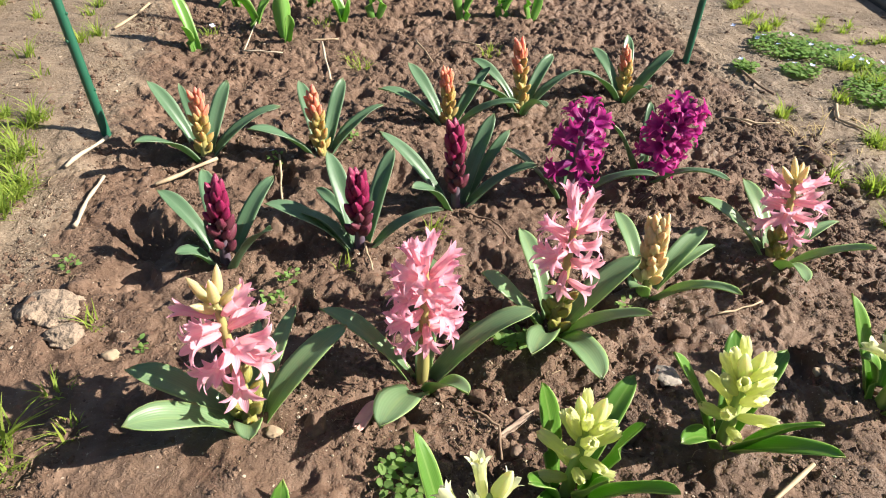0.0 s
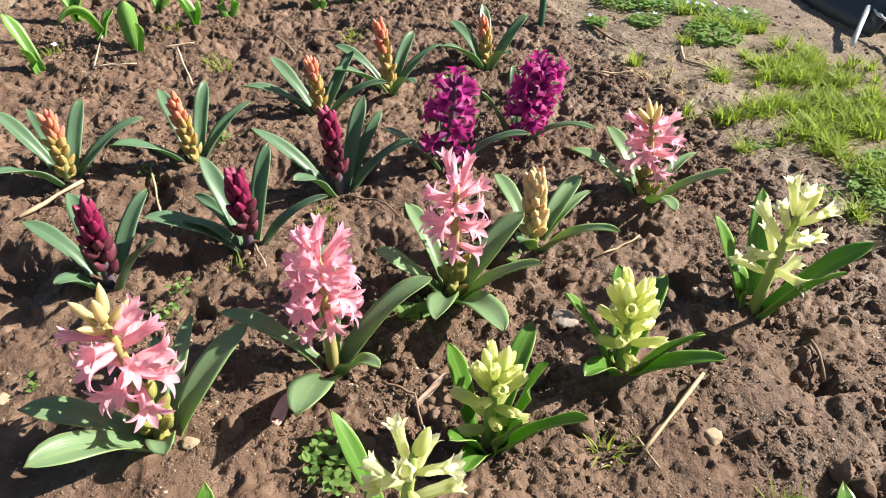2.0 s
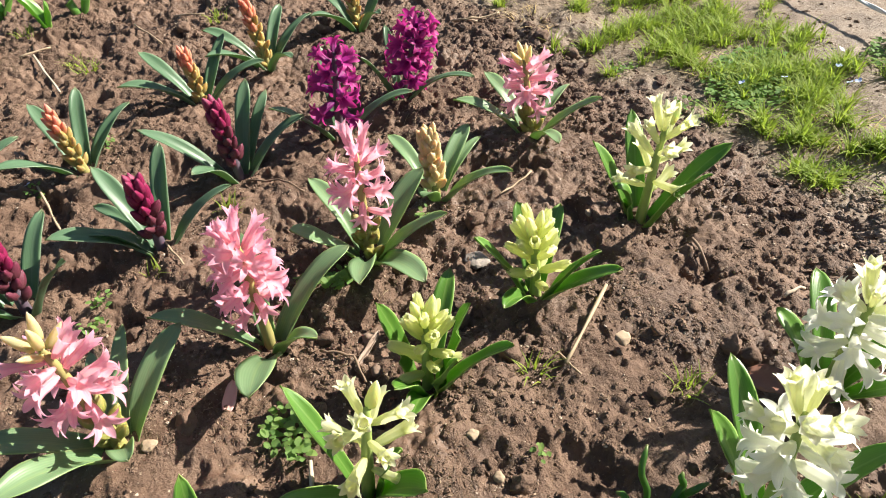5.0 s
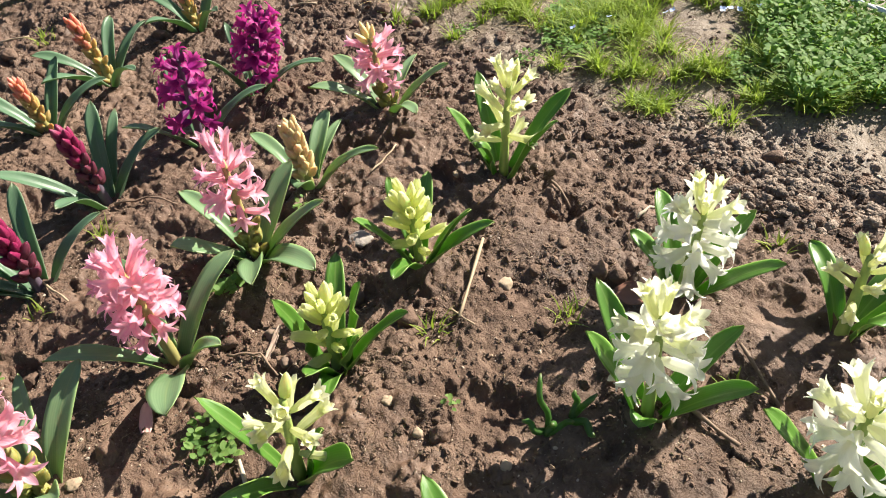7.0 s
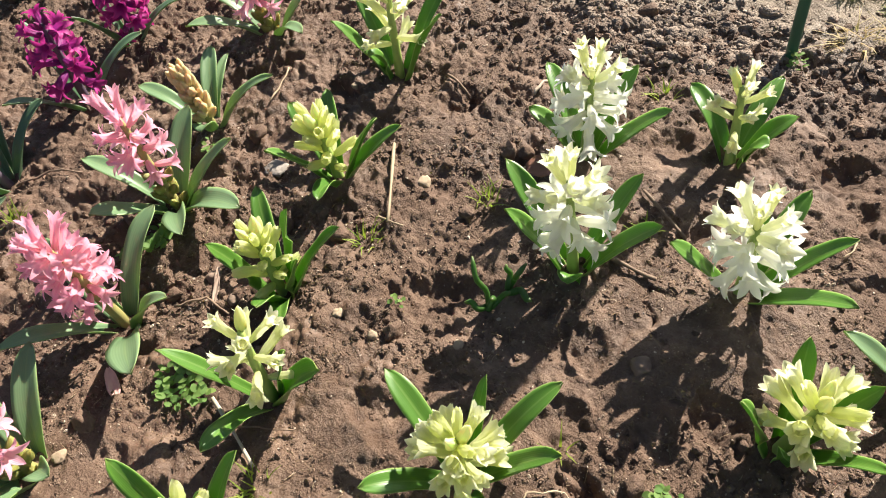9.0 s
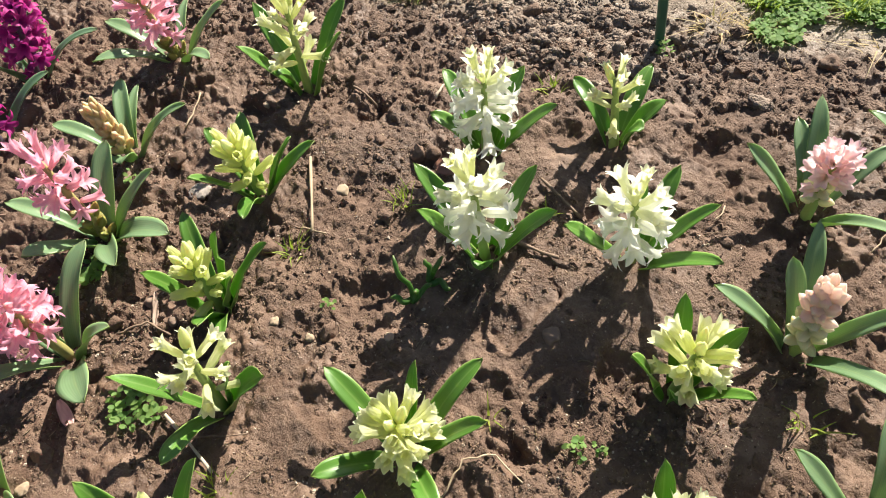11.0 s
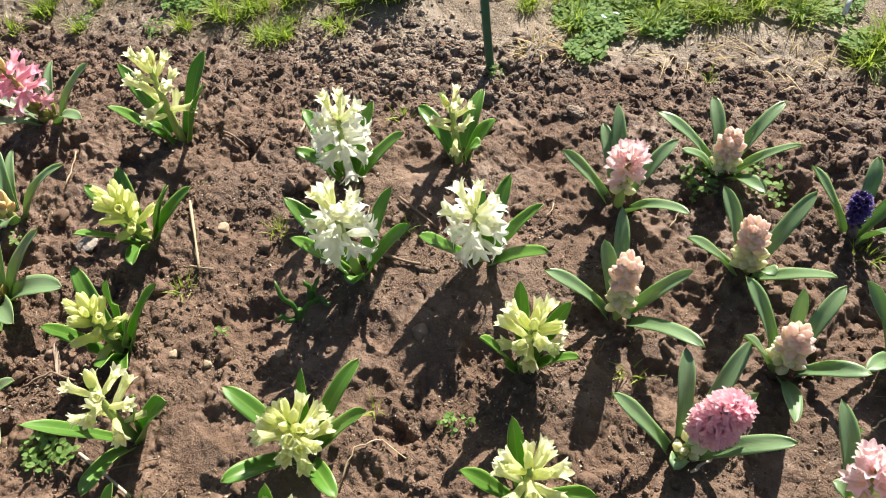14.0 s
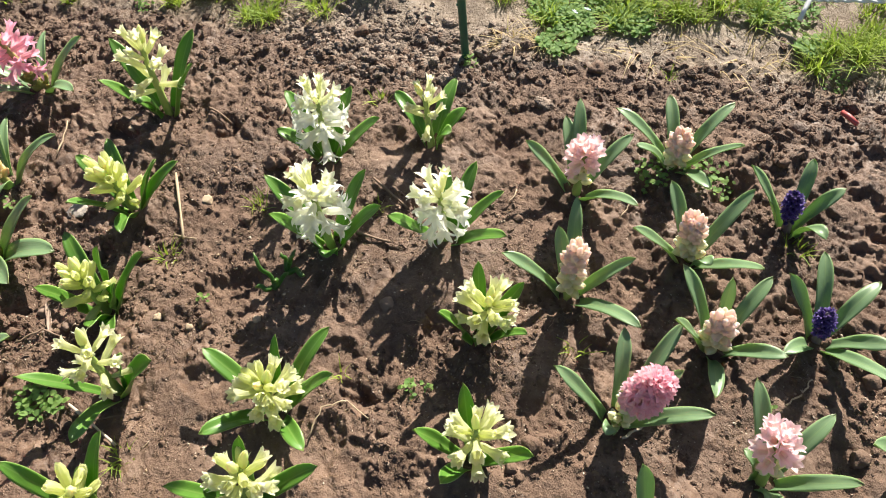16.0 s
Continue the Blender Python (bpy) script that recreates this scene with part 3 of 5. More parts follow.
# ---- the hyacinths, row by row ----
hyacinth("hyacinth with closed peach-orange flower spike", "peach", (-0.108, 0.817), (-0.000, -0.003, 0.074), 0.07, 32,
         [(-0.067, 0.046, 0.071, 0.0195, 0.08), (0.019, 0.080, 0.059, 0.0195, 0.08), (0.087, 0.038, 0.046, 0.0195, 0.13), (-0.055, -0.064, 0.048, 0.0195, 0.13), (-0.039, 0.074, 0.056, 0.0110, 0.08)], LEAF_BLUE, seed=1, size=0.80, droop=-0.92, lift=1.38, turn=0.55)
hyacinth("hyacinth with closed peach-orange flower spike", "peach", (0.030, 0.835), (-0.011, -0.005, 0.071), 0.07, 32,
         [(-0.083, -0.033, 0.042, 0.0195, 0.13), (-0.034, 0.076, 0.056, 0.0195, 0.08), (0.022, 0.079, 0.060, 0.0195, 0.08), (0.073, 0.048, 0.039, 0.0195, 0.13)], LEAF_BLUE, seed=2, size=0.80, droop=-0.92, lift=1.38, turn=0.55)
hyacinth("hyacinth with closed peach-orange flower spike, beside a maroon one", "peach", (0.192, 0.921), (-0.009, -0.003, 0.066), 0.07, 32,
         [(-0.096, 0.008, 0.040, 0.0195, 0.13), (-0.056, 0.064, 0.055, 0.0195, 0.08), (0.058, 0.063, 0.052, 0.0195, 0.08), (0.086, -0.025, 0.042, 0.0195, 0.13)], LEAF_BLUE, seed=3, size=0.80, droop=-0.92, lift=1.38, turn=0.55)
hyacinth("hyacinth with closed peach-orange flower spike, the tallest of its row", "peach", (0.301, 0.979), (-0.014, 0.003, 0.086), 0.07, 32,
         [(-0.072, 0.050, 0.046, 0.0195, 0.13), (0.051, 0.069, 0.049, 0.0195, 0.13), (0.083, 0.027, 0.043, 0.0195, 0.13), (0.013, -0.090, 0.039, 0.0195, 0.13), (-0.087, -0.025, 0.040, 0.0195, 0.13)], LEAF_BLUE, seed=4, size=0.80, droop=-0.92, lift=1.38, turn=0.55)
hyacinth("hyacinth with closed peach-orange flower spike", "peach", (0.468, 1.034), (-0.012, -0.000, 0.061), 0.07, 28,
         [(-0.039, 0.080, 0.038, 0.0195, 0.13), (0.014, 0.078, 0.062, 0.0195, 0.08), (0.075, 0.037, 0.054, 0.0195, 0.08), (-0.086, -0.029, 0.039, 0.0195, 0.13), (0.001, -0.088, 0.044, 0.0195, 0.13)], LEAF_BLUE, seed=5, size=0.80, droop=-0.92, lift=1.38, turn=0.55)
hyacinth("hyacinth with closed maroon bud spike", "maroon", (-0.052, 0.626), (0.000, -0.004, 0.072), 0.20, 28,
         [(-0.071, 0.052, 0.037, 0.0195, 0.13), (-0.031, 0.081, 0.045, 0.0195, 0.13), (0.041, 0.077, 0.040, 0.0195, 0.13), (0.056, -0.046, 0.061, 0.0195, 0.08), (-0.037, -0.030, 0.020, 0.0195, 0.16)], LEAF_BLUE, seed=6, size=1.0, droop=-0.86, lift=1.35, turn=0.4)
hyacinth("hyacinth with closed maroon bud spike", "maroon", (0.080, 0.640), (-0.003, -0.002, 0.077), 0.20, 28,
         [(-0.093, 0.005, 0.044, 0.0195, 0.13), (-0.060, 0.008, 0.035, 0.0195, 0.13), (-0.036, 0.075, 0.065, 0.0195, 0.08), (0.033, 0.077, 0.069, 0.0195, 0.08), (0.081, -0.008, 0.049, 0.0195, 0.13), (-0.049, 0.075, 0.019, 0.0140, 0.16)], LEAF_BLUE, seed=7, size=1.0, droop=-0.86, lift=1.35, turn=0.4)
hyacinth("hyacinth with closed maroon bud spike", "maroon", (0.187, 0.734), (-0.009, 0.002, 0.082), 0.20, 28,
         [(-0.089, 0.045, 0.056, 0.0195, 0.08), (0.044, 0.070, 0.070, 0.0195, 0.08), (0.063, 0.059, 0.055, 0.0140, 0.08), (0.085, -0.005, 0.045, 0.0195, 0.13), (-0.054, -0.032, 0.030, 0.0195, 0.16)], LEAF_BLUE, seed=8, size=1.0, droop=-0.86, lift=1.35, turn=0.4)
hyacinth("hyacinth in full magenta-purple bloom", "magenta", (0.320, 0.757), (0.003, -0.015, 0.105), 0.24, 18,
         [(-0.082, -0.013, 0.057, 0.0195, 0.08), (0.087, -0.037, 0.041, 0.0195, 0.13), (0.009, 0.056, 0.084, 0.0140, 0.08)], LEAF_BLUE, seed=9, size=1.12, droop=0.1, lift=0.95, turn=0.62)
hyacinth("hyacinth in full magenta-purple bloom leaning sideways", "magenta", (0.426, 0.799), (0.028, -0.011, 0.092), 0.24, 26,
         [(-0.058, -0.020, 0.070, 0.0160, 0.08), (0.073, -0.069, 0.030, 0.0195, 0.16), (0.020, 0.081, 0.057, 0.0140, 0.08)], LEAF_BLUE, seed=10, size=1.12, droop=0.1, lift=0.95, turn=0.62)
hyacinth("hyacinth in loose pink bloom with broad leaves, upright near the path", "pink", (0.518, 0.626), (-0.009, 0.010, 0.091), 0.42, 18,
         [(-0.080, 0.049, 0.041, 0.0210, 0.13), (-0.016, 0.085, 0.044, 0.0210, 0.13), (0.082, 0.038, 0.020, 0.0140, 0.16), (0.052, -0.058, 0.055, 0.0210, 0.08), (-0.027, -0.089, 0.038, 0.0210, 0.13)], LEAF_MID, seed=11, size=1.08, droop=0.15, lift=1.1, turn=0.45, collar="olive")
hyacinth("hyacinth in loose pink bloom with broad leaves, olive buds below", "pinkfull", (0.257, 0.522), (0.003, 0.010, 0.111), 0.42, 18,
         [(-0.072, 0.001, 0.058, 0.0260, 0.08), (-0.025, 0.084, 0.047, 0.0210, 0.13), (0.080, 0.035, 0.050, 0.0300, 0.08), (0.064, -0.045, 0.053, 0.0210, 0.08), (0.014, -0.096, 0.031, 0.0310, 0.13), (-0.040, -0.080, 0.042, 0.0260, 0.13)], LEAF_MID, seed=12, size=1.08, droop=0.15, lift=1.1, turn=0.62, collar="olive")
hyacinth("young hyacinth with plump ochre-yellow closed buds", "ochre", (0.360, 0.574), (-0.007, 0.002, 0.073), 0.16, 40,
         [(-0.015, 0.087, 0.031, 0.0210, 0.13), (0.071, 0.054, 0.034, 0.0210, 0.13), (0.079, 0.040, 0.023, 0.0130, 0.16), (0.054, -0.065, 0.047, 0.0170, 0.13), (-0.026, -0.019, 0.015, 0.0210, 0.30)], LEAF_MID, seed=13, size=0.84, droop=-0.85, lift=1.35, turn=0.62)
hyacinth("hyacinth in loose pink bloom with broad leaves above a fallen petal", "pinkfull", (0.136, 0.465), (-0.003, 0.009, 0.105), 0.40, 28,
         [(-0.085, 0.026, 0.046, 0.0210, 0.13), (0.091, 0.023, 0.047, 0.0280, 0.13), (0.028, -0.060, 0.040, 0.0210, 0.13), (-0.036, -0.086, 0.036, 0.0310, 0.13), (0.009, 0.087, 0.054, 0.0210, 0.08)], LEAF_MID, seed=14, size=1.08, droop=0.15, lift=1.1, turn=0.72)
hyacinth("hyacinth in loose pink bloom with broad leaves, yellowish at its tip", "pink", (0.004, 0.418), (-0.016, 0.012, 0.113), 0.40, 24,
         [(-0.087, 0.012, 0.041, 0.0260, 0.13), (-0.073, -0.043, 0.045, 0.0260, 0.13), (0.006, -0.036, 0.020, 0.0220, 0.30), (0.028, 0.081, 0.041, 0.0150, 0.13), (0.070, 0.054, 0.045, 0.0240, 0.13), (-0.005, 0.087, 0.019, 0.0140, 0.16)], LEAF_MID, seed=15, size=1.08, droop=0.15, lift=1.0, turn=0.42, collar="olive")
hyacinth("hyacinth with half-open lime-yellow flowers, buds low on its stem", "lime", (0.234, 0.355), (0.003, 0.004, 0.067), 0.24, 19,
         [(-0.024, 0.032, 0.072, 0.0166, 0.08), (0.059, 0.066, 0.041, 0.0195, 0.13), (0.033, -0.011, 0.080, 0.0166, 0.08), (0.047, -0.051, 0.065, 0.0195, 0.08), (-0.037, -0.021, 0.035, 0.0195, 0.13), (-0.032, -0.039, 0.020, 0.0195, 0.16), (0.010, -0.032, 0.050, 0.0166, 0.08)], LEAF_BRIGHT, seed=16, size=1.08, droop=-0.38, lift=1.3, turn=0.8)
hyacinth("hyacinth with half-open lime-yellow flowers and upright narrow leaves", "lime", (0.365, 0.393), (0.000, 0.008, 0.068), 0.22, 20,
         [(-0.050, 0.025, 0.069, 0.0166, 0.08), (0.031, 0.081, 0.038, 0.0195, 0.13), (0.064, 0.056, 0.039, 0.0195, 0.13), (0.029, -0.045, 0.071, 0.0166, 0.08), (0.044, -0.058, 0.054, 0.0195, 0.08), (-0.052, -0.026, 0.030, 0.0195, 0.16)], LEAF_BRIGHT, seed=17, size=1.08, droop=-0.38, lift=1.3, turn=0.8)
hyacinth("hyacinth with loose cream-yellow tubular flowers", "cream", (0.153, 0.296), (0.007, -0.012, 0.097), 0.28, 12,
         [(-0.032, 0.054, 0.070, 0.0145, 0.08), (0.020, -0.063, 0.066, 0.0280, 0.08), (0.022, -0.021, 0.050, 0.0166, 0.13), (-0.068, -0.012, 0.035, 0.0195, 0.13)], LEAF_BRIGHT, seed=18, size=1.05, droop=-0.2, lift=1.2, turn=0.72)
hyacinth("hyacinth with loose cream-yellow tubular flowers near the path grass", "cream", (0.523, 0.435), (0.009, -0.003, 0.106), 0.28, 14,
         [(-0.033, 0.048, 0.071, 0.0179, 0.08), (0.039, 0.076, 0.071, 0.0210, 0.08), (0.086, -0.021, 0.066, 0.0210, 0.08), (0.017, -0.060, 0.077, 0.0179, 0.08), (-0.025, 0.016, 0.030, 0.0210, 0.30)], LEAF_BRIGHT, seed=19, size=1.22, droop=-0.2, lift=1.2, turn=0.72)
hyacinth("hyacinth in white bloom with creamy tip thick with star-shaped florets", "white", (0.497, 0.191), (0.021, 0.005, 0.084), 0.36, 25,
         [(-0.007, 0.055, 0.045, 0.0210, 0.13), (0.055, 0.070, 0.047, 0.0210, 0.13), (0.065, -0.019, 0.066, 0.0210, 0.08), (0.029, -0.067, 0.061, 0.0210, 0.08)], LEAF_BRIGHT, seed=20, size=1.10, droop=0.42, lift=1.1, turn=0.74)
hyacinth("hyacinth in white bloom with creamy tip beside a dead brown leaf", "white", (0.379, 0.140), (0.005, 0.008, 0.100), 0.42, 22,
         [(0.033, 0.083, 0.061, 0.0210, 0.08), (-0.022, 0.050, 0.071, 0.0179, 0.08), (0.071, -0.025, 0.058, 0.0210, 0.08), (0.022, -0.062, 0.067, 0.0210, 0.08), (-0.028, -0.009, 0.014, 0.0210, 0.30)], LEAF_BRIGHT, seed=21, size=1.10, droop=0.42, lift=1.1, turn=0.55)
hyacinth("hyacinth with loose cream-yellow tubular flowers near a green stake", "cream", (0.553, 0.071), (0.013, 0.009, 0.074), 0.38, 11,
         [(0.048, 0.062, 0.028, 0.0210, 0.16), (0.084, -0.010, 0.035, 0.0210, 0.13), (0.028, -0.040, 0.045, 0.0210, 0.13), (-0.002, -0.028, 0.030, 0.0210, 0.30)], LEAF_BRIGHT, seed=22, size=0.88, droop=-0.2, lift=1.2, turn=0.72)
hyacinth("hyacinth in white bloom with creamy tip beside a dry twig", "white", (0.418, 0.012), (0.005, 0.006, 0.083), 0.40, 20,
         [(-0.025, 0.056, 0.062, 0.0195, 0.08), (0.056, 0.011, 0.064, 0.0120, 0.08), (0.078, -0.016, 0.054, 0.0195, 0.08), (0.035, -0.058, 0.067, 0.0195, 0.08), (-0.017, -0.074, 0.062, 0.0195, 0.08)], LEAF_BRIGHT, seed=23, size=1.10, droop=0.42, lift=1.1, turn=0.65)
hyacinth("hyacinth with open pale lime-yellow flower head", "limewide", (0.179, 0.123), (0.004, -0.000, 0.057), 0.42, 22,
         [(0.027, 0.082, 0.039, 0.0195, 0.13), (0.053, 0.007, 0.060, 0.0130, 0.08), (0.079, -0.038, 0.049, 0.0195, 0.13), (0.029, -0.064, 0.063, 0.0195, 0.08), (-0.053, 0.046, 0.035, 0.0195, 0.13), (-0.040, -0.055, 0.030, 0.0195, 0.16)], LEAF_BRIGHT, seed=24, size=1.05, droop=-0.22, lift=1.0, turn=0.7)
hyacinth("hyacinth with open pale lime-yellow flower head", "limewide", (0.312, -0.056), (0.010, -0.009, 0.062), 0.42, 18,
         [(0.048, 0.014, 0.068, 0.0166, 0.08), (0.040, -0.036, 0.061, 0.0166, 0.08), (-0.018, -0.052, 0.069, 0.0166, 0.08), (-0.022, 0.035, 0.076, 0.0166, 0.08), (-0.023, -0.008, 0.031, 0.0166, 0.30)], LEAF_BRIGHT, seed=25, size=1.05, droop=-0.22, lift=1.0, turn=0.7)
hyacinth("hyacinth with open pale lime-yellow flower head above two broad leaves", "limewide", (0.187, -0.082), (0.005, -0.004, 0.064), 0.42, 14,
         [(-0.012, 0.050, 0.071, 0.0166, 0.08), (0.041, 0.019, 0.072, 0.0166, 0.08), (-0.004, -0.057, 0.067, 0.0195, 0.08), (-0.044, 0.017, 0.045, 0.0195, 0.13)], LEAF_BRIGHT, seed=26, size=1.05, droop=-0.22, lift=1.0, turn=0.7)
hyacinth("hyacinth with pale pink opening flower head", "blushopen", (0.524, -0.119), (0.002, -0.003, 0.075), 0.30, 28,
         [(0.016, 0.068, 0.055, 0.0168, 0.08), (0.078, 0.032, 0.040, 0.0168, 0.13), (0.092, 0.019, 0.060, 0.0168, 0.08), (0.066, -0.051, 0.043, 0.0168, 0.13), (-0.041, -0.070, 0.050, 0.0168, 0.13)], LEAF_MID, seed=27, size=1.0, droop=-0.35, lift=1.15, turn=0.38)
hyacinth("young hyacinth with tight blush-pink and green buds", "blush", (0.593, -0.226), (-0.008, 0.004, 0.059), 0.20, 50,
         [(0.034, 0.083, 0.043, 0.0168, 0.13), (0.077, 0.023, 0.037, 0.0168, 0.13), (0.072, -0.053, 0.047, 0.0168, 0.13), (-0.011, -0.063, 0.067, 0.0168, 0.08), (-0.051, -0.039, 0.030, 0.0168, 0.13), (-0.015, 0.051, 0.040, 0.0168, 0.13)], LEAF_MID, seed=28, size=1.20, droop=-0.22, lift=1.2, turn=0.40)
hyacinth("young hyacinth with tight blush-pink and green buds", "blush", (0.387, -0.137), (0.004, 0.001, 0.083), 0.20, 50,
         [(0.001, 0.077, 0.048, 0.0168, 0.13), (0.051, 0.026, 0.046, 0.0168, 0.13), (0.090, 0.014, 0.054, 0.0168, 0.08), (0.020, -0.058, 0.064, 0.0168, 0.08), (-0.049, -0.076, 0.050, 0.0168, 0.13)], LEAF_MID, seed=29, size=1.20, droop=-0.22, lift=1.2, turn=0.40)
hyacinth("young hyacinth with tight blush-pink and green buds", "blush", (0.463, -0.257), (0.002, 0.011, 0.068), 0.20, 50,
         [(-0.016, 0.070, 0.059, 0.0168, 0.08), (0.068, 0.037, 0.045, 0.0168, 0.13), (0.074, -0.051, 0.051, 0.0168, 0.08), (-0.031, -0.064, 0.057, 0.0168, 0.08), (-0.023, -0.018, 0.030, 0.0168, 0.30)], LEAF_MID, seed=30, size=1.20, droop=-0.22, lift=1.2, turn=0.40)
hyacinth("young hyacinth with tight blush-pink and green buds", "blush", (0.364, -0.294), (-0.002, 0.008, 0.063), 0.20, 50,
         [(0.059, 0.050, 0.048, 0.0168, 0.13), (0.040, 0.006, 0.072, 0.0143, 0.08), (0.073, -0.041, 0.039, 0.0168, 0.13), (-0.009, -0.063, 0.030, 0.0168, 0.13), (-0.073, 0.003, 0.035, 0.0168, 0.13), (-0.019, 0.054, 0.070, 0.0143, 0.08)], LEAF_MID, seed=31, size=1.20, droop=-0.22, lift=1.2, turn=0.40)
hyacinth("hyacinth with a dense round pink double head", "dense", (0.258, -0.209), (0.012, -0.022, 0.086), 0.42, 110,
         [(0.016, 0.070, 0.057, 0.0168, 0.08), (0.081, 0.011, 0.042, 0.0168, 0.13), (0.096, -0.042, 0.052, 0.0168, 0.08), (0.011, -0.081, 0.049, 0.0168, 0.13), (-0.028, 0.010, 0.030, 0.0168, 0.30), (0.043, -0.047, 0.058, 0.0168, 0.08)], LEAF_MID, seed=32, size=1.14, droop=-0.1, lift=1.15, turn=0.24, collar="blushlow")
hyacinth("hyacinth with pale pink opening flower head, partly closed and yellowish", "blushopen", (0.239, -0.351), (0.014, 0.013, 0.074), 0.30, 28,
         [(0.078, 0.027, 0.046, 0.0168, 0.13), (0.068, -0.049, 0.031, 0.0168, 0.13), (-0.003, -0.059, 0.062, 0.0168, 0.08), (0.012, 0.030, 0.030, 0.0168, 0.30), (-0.035, 0.003, 0.030, 0.0168, 0.30)], LEAF_MID, seed=33, size=1.0, droop=-0.35, lift=1.15, turn=0.38)
hyacinth("small hyacinth with a dark violet bud head", "violet", (0.537, -0.362), (-0.003, 0.015, 0.056), 0.30, 56,
         [(0.026, 0.062, 0.059, 0.0168, 0.08), (0.065, -0.008, 0.045, 0.0168, 0.13), (0.035, -0.044, 0.040, 0.0168, 0.13), (-0.033, -0.028, 0.030, 0.0168, 0.30)], LEAF_MID, seed=34, size=0.80, droop=-0.3, lift=1.25, turn=0.22)
hyacinth("small hyacinth with a dark violet bud head", "violet", (0.399, -0.395), (-0.003, 0.014, 0.057), 0.31, 56,
         [(0.029, 0.052, 0.065, 0.0168, 0.08), (0.084, 0.010, 0.038, 0.0168, 0.13), (0.067, -0.049, 0.029, 0.0168, 0.16), (-0.012, -0.057, 0.040, 0.0168, 0.13), (-0.059, -0.049, 0.054, 0.0168, 0.08), (-0.039, 0.042, 0.025, 0.0168, 0.16)], LEAF_MID, seed=35, size=0.80, droop=-0.3, lift=1.25, turn=0.22)
hyacinth("hyacinth with half-open lime-yellow flowers", "lime", (0.036, 0.257), (0.009, -0.015, 0.068), 0.26, 14,
         [(0.010, 0.047, 0.086, 0.0166, 0.08), (0.062, -0.013, 0.065, 0.0195, 0.08), (0.028, -0.009, 0.061, 0.0166, 0.08)], LEAF_BRIGHT, seed=36, size=1.08, droop=-0.38, lift=1.3, turn=0.8)
hyacinth("hyacinth with open pale lime-yellow flower head", "limewide", (0.087, 0.113), (0.015, -0.010, 0.072), 0.30, 18,
         [(-0.017, 0.050, 0.067, 0.0166, 0.08), (0.039, 0.001, 0.077, 0.0166, 0.08), (0.039, -0.069, 0.052, 0.0195, 0.08), (-0.032, -0.022, 0.050, 0.0166, 0.08)], LEAF_BRIGHT, seed=37, size=1.05, droop=-0.22, lift=1.0, turn=0.7)
leafy_shoot("hyacinth leaves at the edge of the bed", (0.165, -0.249), [(0.033, 0.020, 0.077, 0.0179, 0.08), (-0.008, -0.027, 0.081, 0.0179, 0.08), (-0.013, 0.058, 0.067, 0.0210, 0.08)], LEAF_MID, 38)
leafy_shoot("hyacinth leaves at the edge of the bed", (0.298, -0.487), [(-0.024, 0.068, 0.060, 0.0210, 0.08), (0.001, 0.036, 0.081, 0.0179, 0.08), (-0.063, 0.022, 0.064, 0.0210, 0.08)], LEAF_MID, 39)


# ---- soil crumbs, grit and clods ----
def rocks(name, count, lo, hi, material, place, seed, label, detail=1, flat=0.75):
    """Many small uneven lumps as one object; place(rng, n) gives their x and y."""
    rng = np.random.default_rng(seed)
    bm = bmesh.new()
    bmesh.ops.create_icosphere(bm, subdivisions=detail, radius=1.0)
    base = np.array([v.co[:] for v in bm.verts])
    tri = np.array([[v.index for v in f.verts] for f in bm.faces])
    bm.free()
    xy = place(rng, count)
    size = lo * (hi / lo) ** (rng.random(count) ** 3.2)
    z = height(xy[:, 0], xy[:, 1])
    n = len(base)
    amount = 0.34
    jit = 1 + amount * (rng.random((count, n)) - 0.5) * 2
    way = rng.normal(size=(count, 3, 3)) * 1.6
    jit += 0.30 * np.sin(np.einsum("nk,cjk->cnj", base, way) + rng.random((count, 1, 3)) * 6.283).mean(-1) * 1.6
    stretch = 0.7 + 0.6 * rng.random((count, 1, 3))
    stretch[:, :, 2] *= flat
    ang = rng.random(count) * 6.283
    pts = base[None] * jit[..., None] * stretch * size[:, None, None]
    c, s = np.cos(ang)[:, None], np.sin(ang)[:, None]
    out = np.stack([pts[..., 0] * c - pts[..., 1] * s + xy[:, :1], pts[..., 0] * s + pts[..., 1] * c + xy[:, 1:], pts[..., 2] + (z - (0.05 if detail == 1 else 0.32) * size)[:, None]], -1)
    faces = (tri[None] + (np.arange(count) * n)[:, None, None]).reshape(-1, 3)
    me = bpy.data.meshes.new(name)
    me.from_pydata(out.reshape(-1, 3).tolist(), [], faces.tolist())
    if detail > 1:
        me.shade_smooth()
    me.materials.append(material)
    return tagged(new(name, me), label, "soil", kind="stuff")


def in_bed(rng, n):
    y = rng.uniform(-0.55, 1.35, 4 * n)
    x = rng.uniform(-0.24, 0.76, 4 * n) - 0.075 * y
    keep = value_noise(x * 24, y * 24, 31) * 0.6 + value_noise(x * 9, y * 9, 32) * 0.5 + rng.random(4 * n) * 0.35
    best = np.argsort(-keep)[:n]
    return np.stack([x[best], y[best]], -1)


def all_over(rng, n):
    y = rng.uniform(-0.5, 1.3, n)
    return np.stack([rng.uniform(-0.2, 0.74, n) - 0.075 * y, y], -1)


def at_edge(rng, n):
    y = rng.uniform(-0.5, 0.95, n)
    return np.stack([0.69 - 0.075 * y + rng.normal(0, 0.045, n), y], -1)


def clod_heap(rng, n):
    return np.stack([rng.normal(0.72, 0.038, n), rng.normal(0.20, 0.085, n)], -1)


